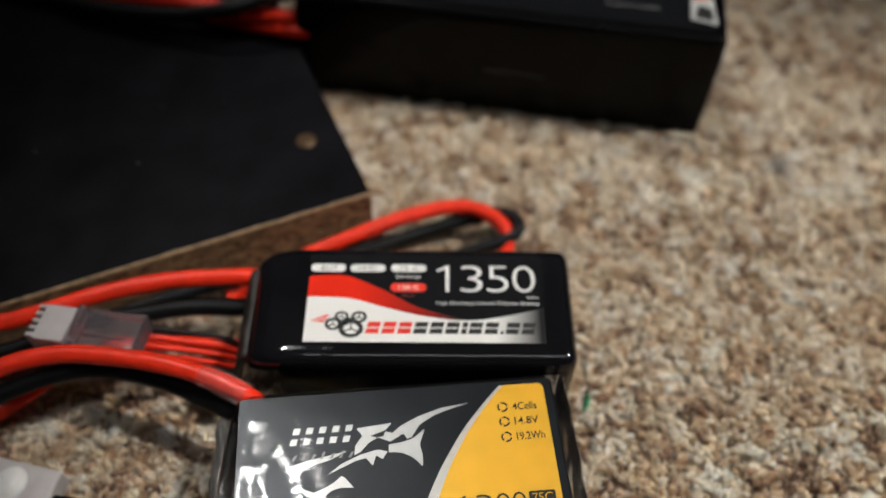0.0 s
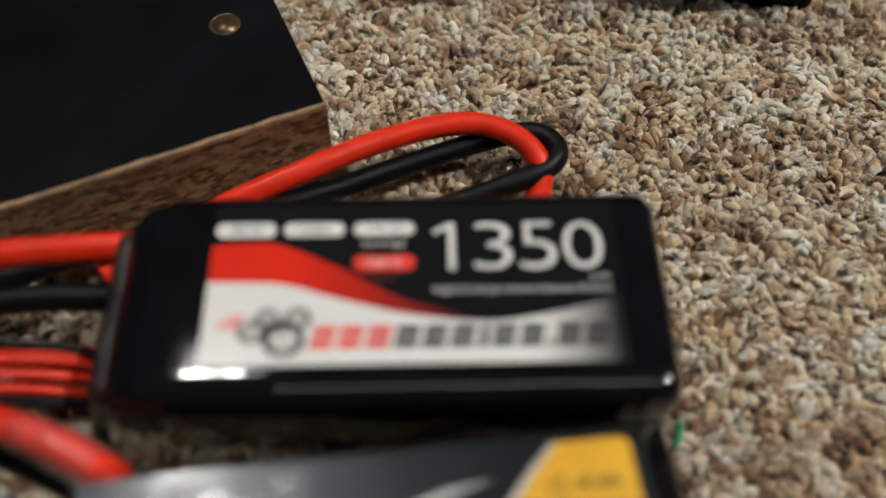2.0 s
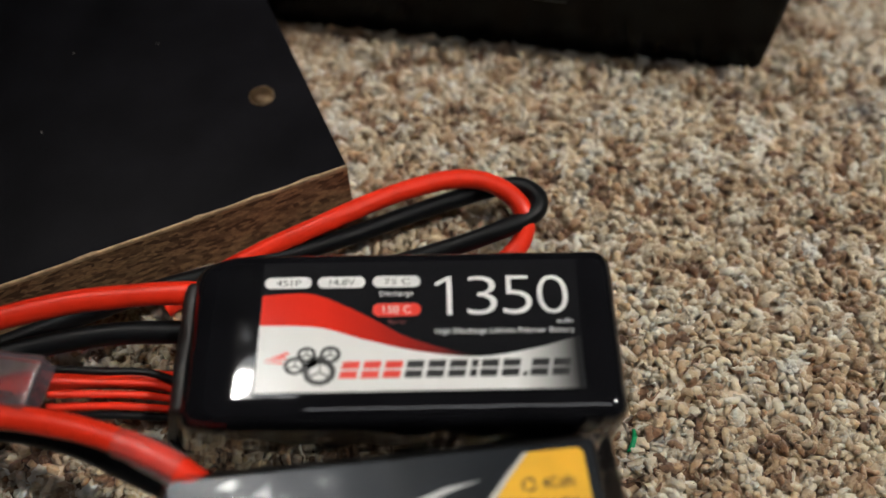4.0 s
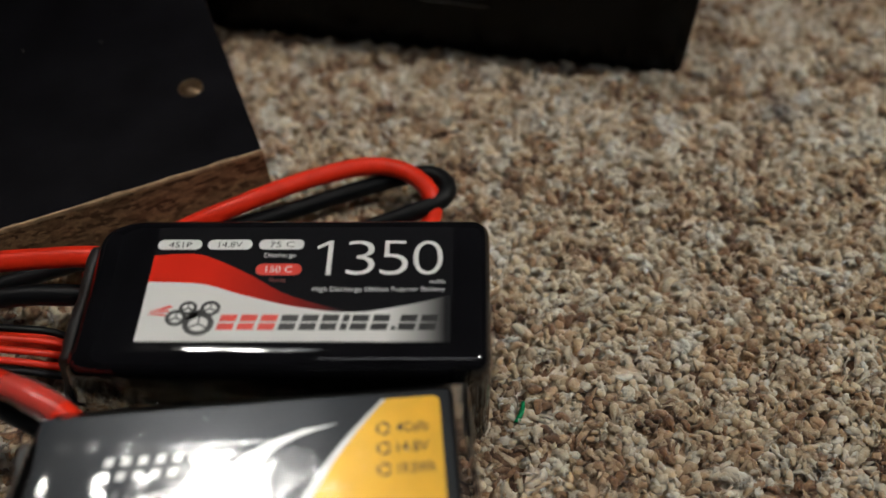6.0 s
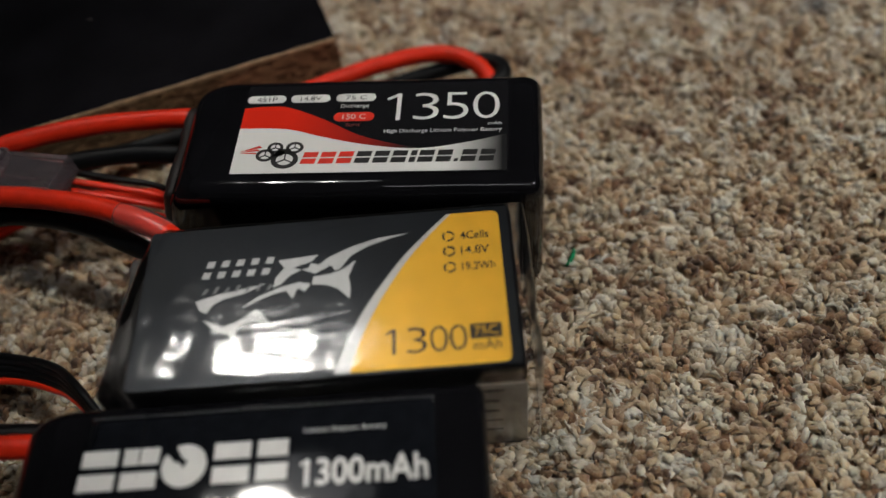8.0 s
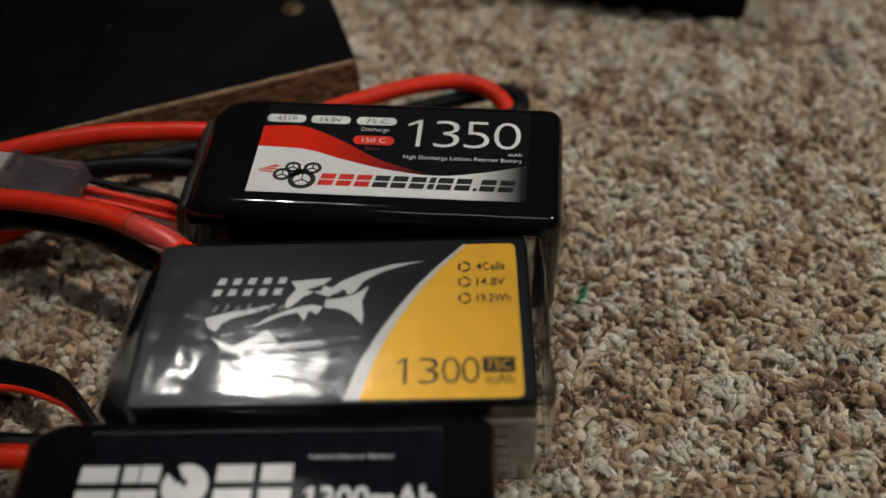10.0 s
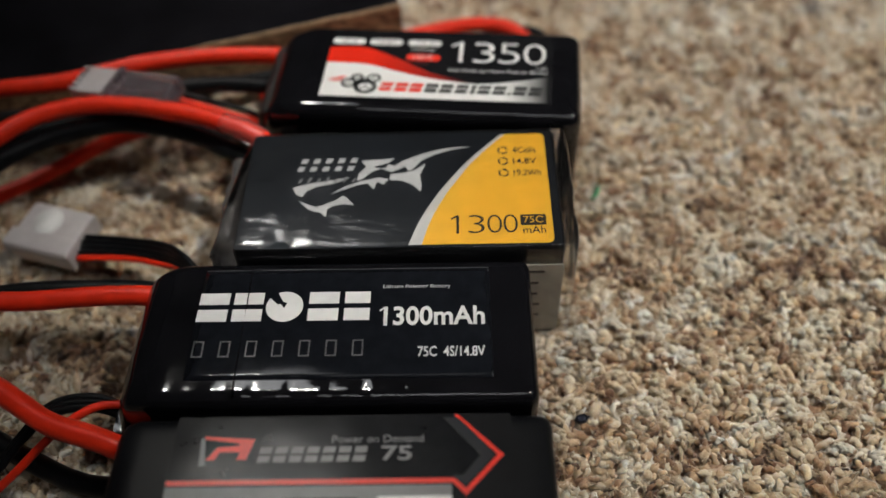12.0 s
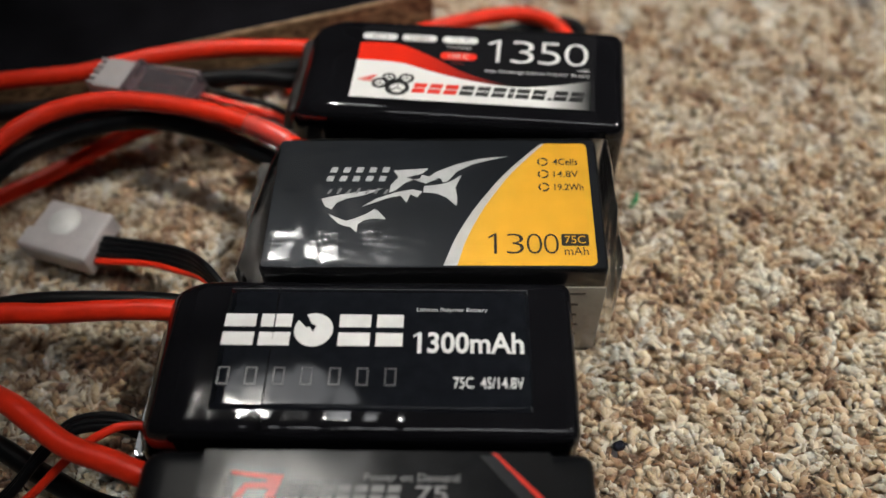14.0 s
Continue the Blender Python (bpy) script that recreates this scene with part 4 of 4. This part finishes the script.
    words("spec_text", "75C  4S/14.8V", (-29.7, -27.3, -16.1, -24.9), z, M_WHITE, lab, bold=0.01)
    # print and sticker follow the swollen top
    for ob in (lab, *lab.children):
        for v in ob.data.vertices:
            v.co.z -= BOW * (v.co.y / S - Y) ** 2 * S
    wire("red_lead", th, ((-82, -6, 24), (-92, -5, 25.5), (-104, -5, 25.5), (-118, -5.6, 25), (-133, -5.6, 24), (-160, -8, 17), (-205, -10, 6)), 2.35, M_REDWIRE, "thick red silicone lead")
    wire("black_lead", th, ((-82, -2, 20), (-94, -1.0, 22), (-108, -0.8, 22.5), (-122, -0.8, 22), (-135, -1.5, 20), (-160, -3, 13), (-200, -5, 5)), 2.35, M_BLACKWIRE, "thick black silicone lead")
    for k in range(5):
        s = k - 2
        mat = M_REDWIRE if k == 0 else M_BLACKWIRE
        wire("balance_wire", th, ((-80, 0.5 + 0.4 * s, 20 + 0.6 * s), (-87.5, 8.5 + 0.6 * s, 20.0 + 0.7 * s), (-95, 14.5 + 1.0 * s, 16 + 0.7 * s), (-106, 19.6 + 1.2 * s, 12 + 0.4 * s), (-120, 23.0 + 1.7 * s, 9.0 + 0.1 * s)), 0.85, mat, sides=10)
    shell = part("balance_plug", rounded_box((19.5, 15.5, 6.0), (0, 0, 0), 1.0, (5, 5, 3)), M_NYLON, th, "milky white balance plug")
    shell.matrix_local = th.matrix_world.inverted() @ pose(-129.0 * S, 28.0 * S, 8.0 * S, 3, -4, -19)
    part("collar", rounded_box((21.0, 6.0, 7.0), (0, -4.4, 0), 0.8, (4, 3, 3)), M_NYLON, shell)
    bm = bmesh.new()
    bmesh.ops.create_cone(bm, cap_ends=True, segments=28, radius1=3.9 * S, radius2=3.6 * S, depth=0.7 * S, matrix=Matrix.Translation((-1.6 * S, 1.9 * S, 3.2 * S)) @ Matrix.Diagonal((1.1, 1.15, 1, 1)))
    part("button", bm, M_WHITE, shell, "solid white oval on the plug")
    return th


pack_black()


# ---- dark pack with red arrow ----
def pack_arrow():
    L, W, H = 85.0, 36.0, 32.5
    X, Y = -46.0, -57.2
    th = thing("battery_pack", X, Y, 0.5, 0, "matt dark grey battery pack with red arrow print", "battery", "battery packs on the carpet")
    th.matrix_world = pose(X * S, (Y - 1.0) * S, 0.0005, -1.8, 0, 0)
    part("body", rounded_box((L, W, H), (0, 0, H / 2), 2.6, warp=wrap_warp(L, 21.0, 5.0, 2.0, 0.2)), M_WRAP_GREY, th)
    lab = shape("label", round_rect(-76.0, -73.0, -11.5, -39.6, 0.5), 0, M_WRAP_GREY, th, "dark grey label with red arrow line")
    lab.location = (-X * S, -Y * S, (H + 0.03) * S)
    z = 0.062
    shape("black_arrow", [(-75.8, -52.9), (-23.2, -52.9), (-20.5, -55.2), (-15.4, -48.4), (-22.5, -39.8), (-75.8, -39.8)], z, M_ARROW, lab)
    shape("grey_edge", [(-23.0, -52.4), (-20.5, -54.6), (-15.0, -48.4), (-21.4, -40.4), (-24.6, -40.4), (-17.6, -48.4), (-20.9, -52.4)], z + 0.06, M_GREYPRINT, lab)
    shape("red_line", [(-75.8, -53.9), (-22.8, -53.9), (-20.4, -56.4), (-13.2, -48.4), (-21.6, -39.9), (-22.5, -39.9), (-14.4, -48.4), (-20.4, -55.0), (-22.6, -52.9), (-75.8, -52.9)], z + 0.06, M_RED, lab)
    shape("mark_block", [(-70.2, -43.8), (-60.4, -44.6), (-61.6, -48.8), (-63.4, -48.8), (-63.0, -47.2), (-66.8, -47.2), (-67.6, -48.8), (-69.2, -48.8), (-67.4, -46.2), (-63.2, -45.9), (-63.4, -45.4), (-70.0, -44.5)], z + 0.06, M_RED, lab, "red angular mark")
    # upright reflection streak left of the red mark, painted as a grey bar
    shape("mark_block", [(-70.4, -50.0), (-69.2, -50.0), (-70.0, -44.2), (-70.8, -44.2)], z + 0.06, M_INKGREY, lab)
    for k in range(7):
        x = -59.6 + 3.0 * k
        split_block(x, -49.4, x + 2.3, -46.3, 0.5, 0.5, z + 0.06, M_INKGREY, lab)
    words("spec_text", "75", (-36.2, -49.3, -30.4, -46.3), z + 0.06, M_INKGREY, lab, bold=0.02)
    words("slogan", "Power on Demand", (-45.7, -45.6, -28.3, -44.0), z + 0.06, M_INKGREY, lab)
    shape("silver_field", [(-75.8, -72.8), (-23.0, -72.8), (-23.0, -54.2), (-75.8, -54.2)], z, M_INKGREY, lab, "grey lower half of the label")
    shape("print_bar", round_rect(-36.5, -60.0, -23.0, -56.4, 0.3), z + 0.06, M_WHITE, lab)
    shape("print_bar", round_rect(-54.0, -60.0, -40.0, -56.6, 0.3), z + 0.06, M_INK, lab)
    shape("print_bar", round_rect(-70.0, -60.0, -60.0, -56.6, 0.3), z + 0.06, M_INK, lab)
    wire("red_lead", th, ((-80, -44, 21), (-90, -41, 22), (-98, -38, 22), (-107, -35, 22), (-116, -29.5, 22), (-124, -24.5, 21), (-142, -15, 13), (-175, -2, 4)), 2.5, M_REDWIRE, "thick red silicone lead")
    wire("black_lead", th, ((-80, -46, 11), (-92, -44, 9), (-105, -41, 6), (-120, -34, 5), (-140, -24, 4), (-175, -14, 4)), 2.4, M_BLACKWIRE, "thick black silicone lead")
    wire("balance_wire", th, ((-84, -41, 13), (-91, -30, 17), (-98, -28.6, 18), (-104, -31, 17.5), (-110, -35, 15), (-118, -41, 10), (-130, -50, 4)), 0.95, M_REDWIRE, sides=10)
    for k in range(3):
        wire("balance_wire", th, ((-84, -40 - k, 11), (-92, -30 - k, 15), (-101, -25.6 - 1.3 * k, 16), (-111, -26.4 - 1.3 * k, 15), (-117.5, -32 - k, 12), (-124, -39 - k, 8), (-136, -50, 4)), 0.95, M_BLACKWIRE, sides=10)
    return th


pack_arrow()


# ---- large black pack at the board ----
def pack_large():
    L, W, H = 141.5, 49.5, 42.6
    th = thing("large_battery_pack", 13.8, 186.0, -0.8, -14, "large plain black battery pack lying beside the board", "battery")
    part("body", rounded_box((L, W, H), (0, 0, H / 2), 2.4, (60, 24, 18), wrap_warp(L, 33.0, 9.0, 6.0, 0.3, 9.0, H)), M_WRAP_BIG, th)
    lab = shape("label", round_rect(-48, -20.5, 66.5, 20.5, 0.6), 0, M_ARROW, th, "black label with red and silver corner")
    lab.location = (0, 0, (H + 0.03) * S)
    z = 0.062
    pts = [p[:2] for p in local(th, [(67.0, 156.6, 0), (75.0, 152.8, 0), (77.4, 168.0, 0), (72.0, 173.0, 0), (69.5, 166.0, 0)])]
    shape("silver_corner", pts, z, M_SILVER, lab)
    pts = [p[:2] for p in local(th, [(68.6, 157.4, 0), (73.8, 154.6, 0), (75.2, 160.6, 0), (71.6, 163.6, 0)])]
    shape("black_corner", pts, z + 0.06, M_INK, lab)
    pts = [p[:2] for p in local(th, [(69.6, 166.6, 0), (72.6, 169.0, 0), (76.9, 172.0, 0), (74.8, 165.6, 0)])]
    shape("red_corner", pts, z + 0.06, M_RED, lab)
    x, y = local(th, [(42, 167.6, 0)])[0][:2]
    words("origin_text", "MADE IN CHINA", (x, y - 1.5, x + 17.0, y), z, M_INKGREY, lab)
    for k in range(4):
        x, y = local(th, [(38 + 6.5 * k, 180 - 1.9 * k, 0)])[0][:2]
        shape("print_bar", slant(x, y - 1.5, x + 3.5, y + 1.5, 0.3), z, M_INKGREY, lab)
    # pale scratch on the long side
    a, b = local(th, [(2.3, 163.1, 0)])[0], local(th, [(22.0, 158.7, 0)])[0]
    part("scratch", tube([(a[0], -W / 2 - 0.12, 20), ((a[0] + b[0]) / 2, -W / 2 - 0.12, 19.7), (b[0], -W / 2 - 0.12, 19.3)], 0.14, 6, 4), M_INKGREY, th)
    wire("red_lead", th, ((-48, 183, 28), (-64, 184, 28.5), (-78, 186.5, 29), (-98, 191.5, 31), (-118, 197, 30), (-138, 203, 28.5), (-175, 216, 24)), 2.6, M_REDWIRE, "thick red silicone lead")
    wire("black_lead", th, ((-48, 190, 34), (-64, 187, 35.5), (-80, 182.5, 34.5), (-98, 184.5, 31), (-119, 191, 28.5), (-135, 198, 27), (-148, 208, 25.5), (-172, 232, 23.4)), 2.6, M_BLACKWIRE, "thick black silicone lead")
    wire("red_lead", th, ((-48, 180, 24), (-63, 181.5, 24.5), (-78, 187, 24), (-92, 193, 23.4), (-110, 203, 23)), 2.4, M_REDWIRE, "thick red silicone lead")
    return th


pack_large()


# ---- looped power cable behind the packs ----
def cable_loop():
    th = thing("power_cable", -40, 95, 0, 0, "looped red and black power cable lying on the carpet", "cable")
    wire("red_wire", th, ((-82, 86, 4.5), (-78, 88, 5), (-62, 94.5, 9), (-46, 99.5, 12), (-28, 106.5, 12), (-13, 109.3, 12), (-3, 106.0, 12), (2.2, 99, 10), (-0.5, 92, 6), (-13, 86, 4), (-45, 82.5, 4)), 2.35, M_REDWIRE)
    wire("black_wire", th, ((-190, 52, 7), (-140, 69, 9), (-110, 79, 10), (-85, 87, 10), (-62, 92.5, 9), (-42, 98.0, 7.5), (-24, 103.8, 7), (-8, 107.6, 8), (1.8, 107.6, 9.5), (6.0, 103.6, 10), (4.4, 98.8, 10), (-5, 95.4, 9), (-20, 93, 6), (-48, 88, 4)), 2.25, M_BLACKWIRE)
    th2 = thing("power_wire", -140, 50, 0, 0, "single red power wire lying low on the carpet", "cable")
    wire("red_wire", th2, ((-70, 62, 14), (-90, 66, 13), (-108, 67.5, 10), (-123, 64.5, 7), (-135, 56.0, 6), (-143, 49.5, 6), (-152, 43, 6), (-178, 24, 4)), 2.2, M_REDWIRE)


cable_loop()


# ---- small litter ----
def green_scrap():
    th = thing("plastic_scrap", 17.4, 44.9, 1.2, 0, "tiny curled bright green plastic scrap on the carpet", "scrap")
    bm = bmesh.new()
    rows = []
    for i in range(9):
        t = i / 8
        x, y, zz = -0.9 + 1.8 * t + 0.5 * math.sin(3 * t), -2.4 + 4.8 * t, 0.9 + 0.7 * math.sin(math.pi * t)
        wdt = 0.35 + 0.35 * (1 - t)
        rows.append([bm.verts.new((a * S, y * S, b * S)) for a, b in ((x - wdt, zz), (x + wdt, zz + 0.1), (x + wdt, zz - 0.25), (x - wdt, zz - 0.35))])
    for a, b in zip(rows, rows[1:]):
        for k in range(4):
            bm.faces.new((a[k], a[(k + 1) % 4], b[(k + 1) % 4], b[k]))
    bm.faces.new(rows[0])
    bm.faces.new(rows[-1])
    part("strip", bm, M_GREEN, th)


green_scrap()


def dark_bead():
    th = thing("metal_bead", 6.6, -25.0, 0.4, 20, "tiny shiny dark metal bead on the carpet", "bead")
    part("shell", rounded_box((2.9, 2.3, 2.0), (0, 0, 1.2), 0.95, (4, 4, 4)), M_BEAD, th)
    part("pin", tube([(-1.8, 0.2, 1.2), (0, 0.1, 1.4), (1.9, -0.2, 1.3)], 0.3, 8, 4), M_BEAD, th)


dark_bead()
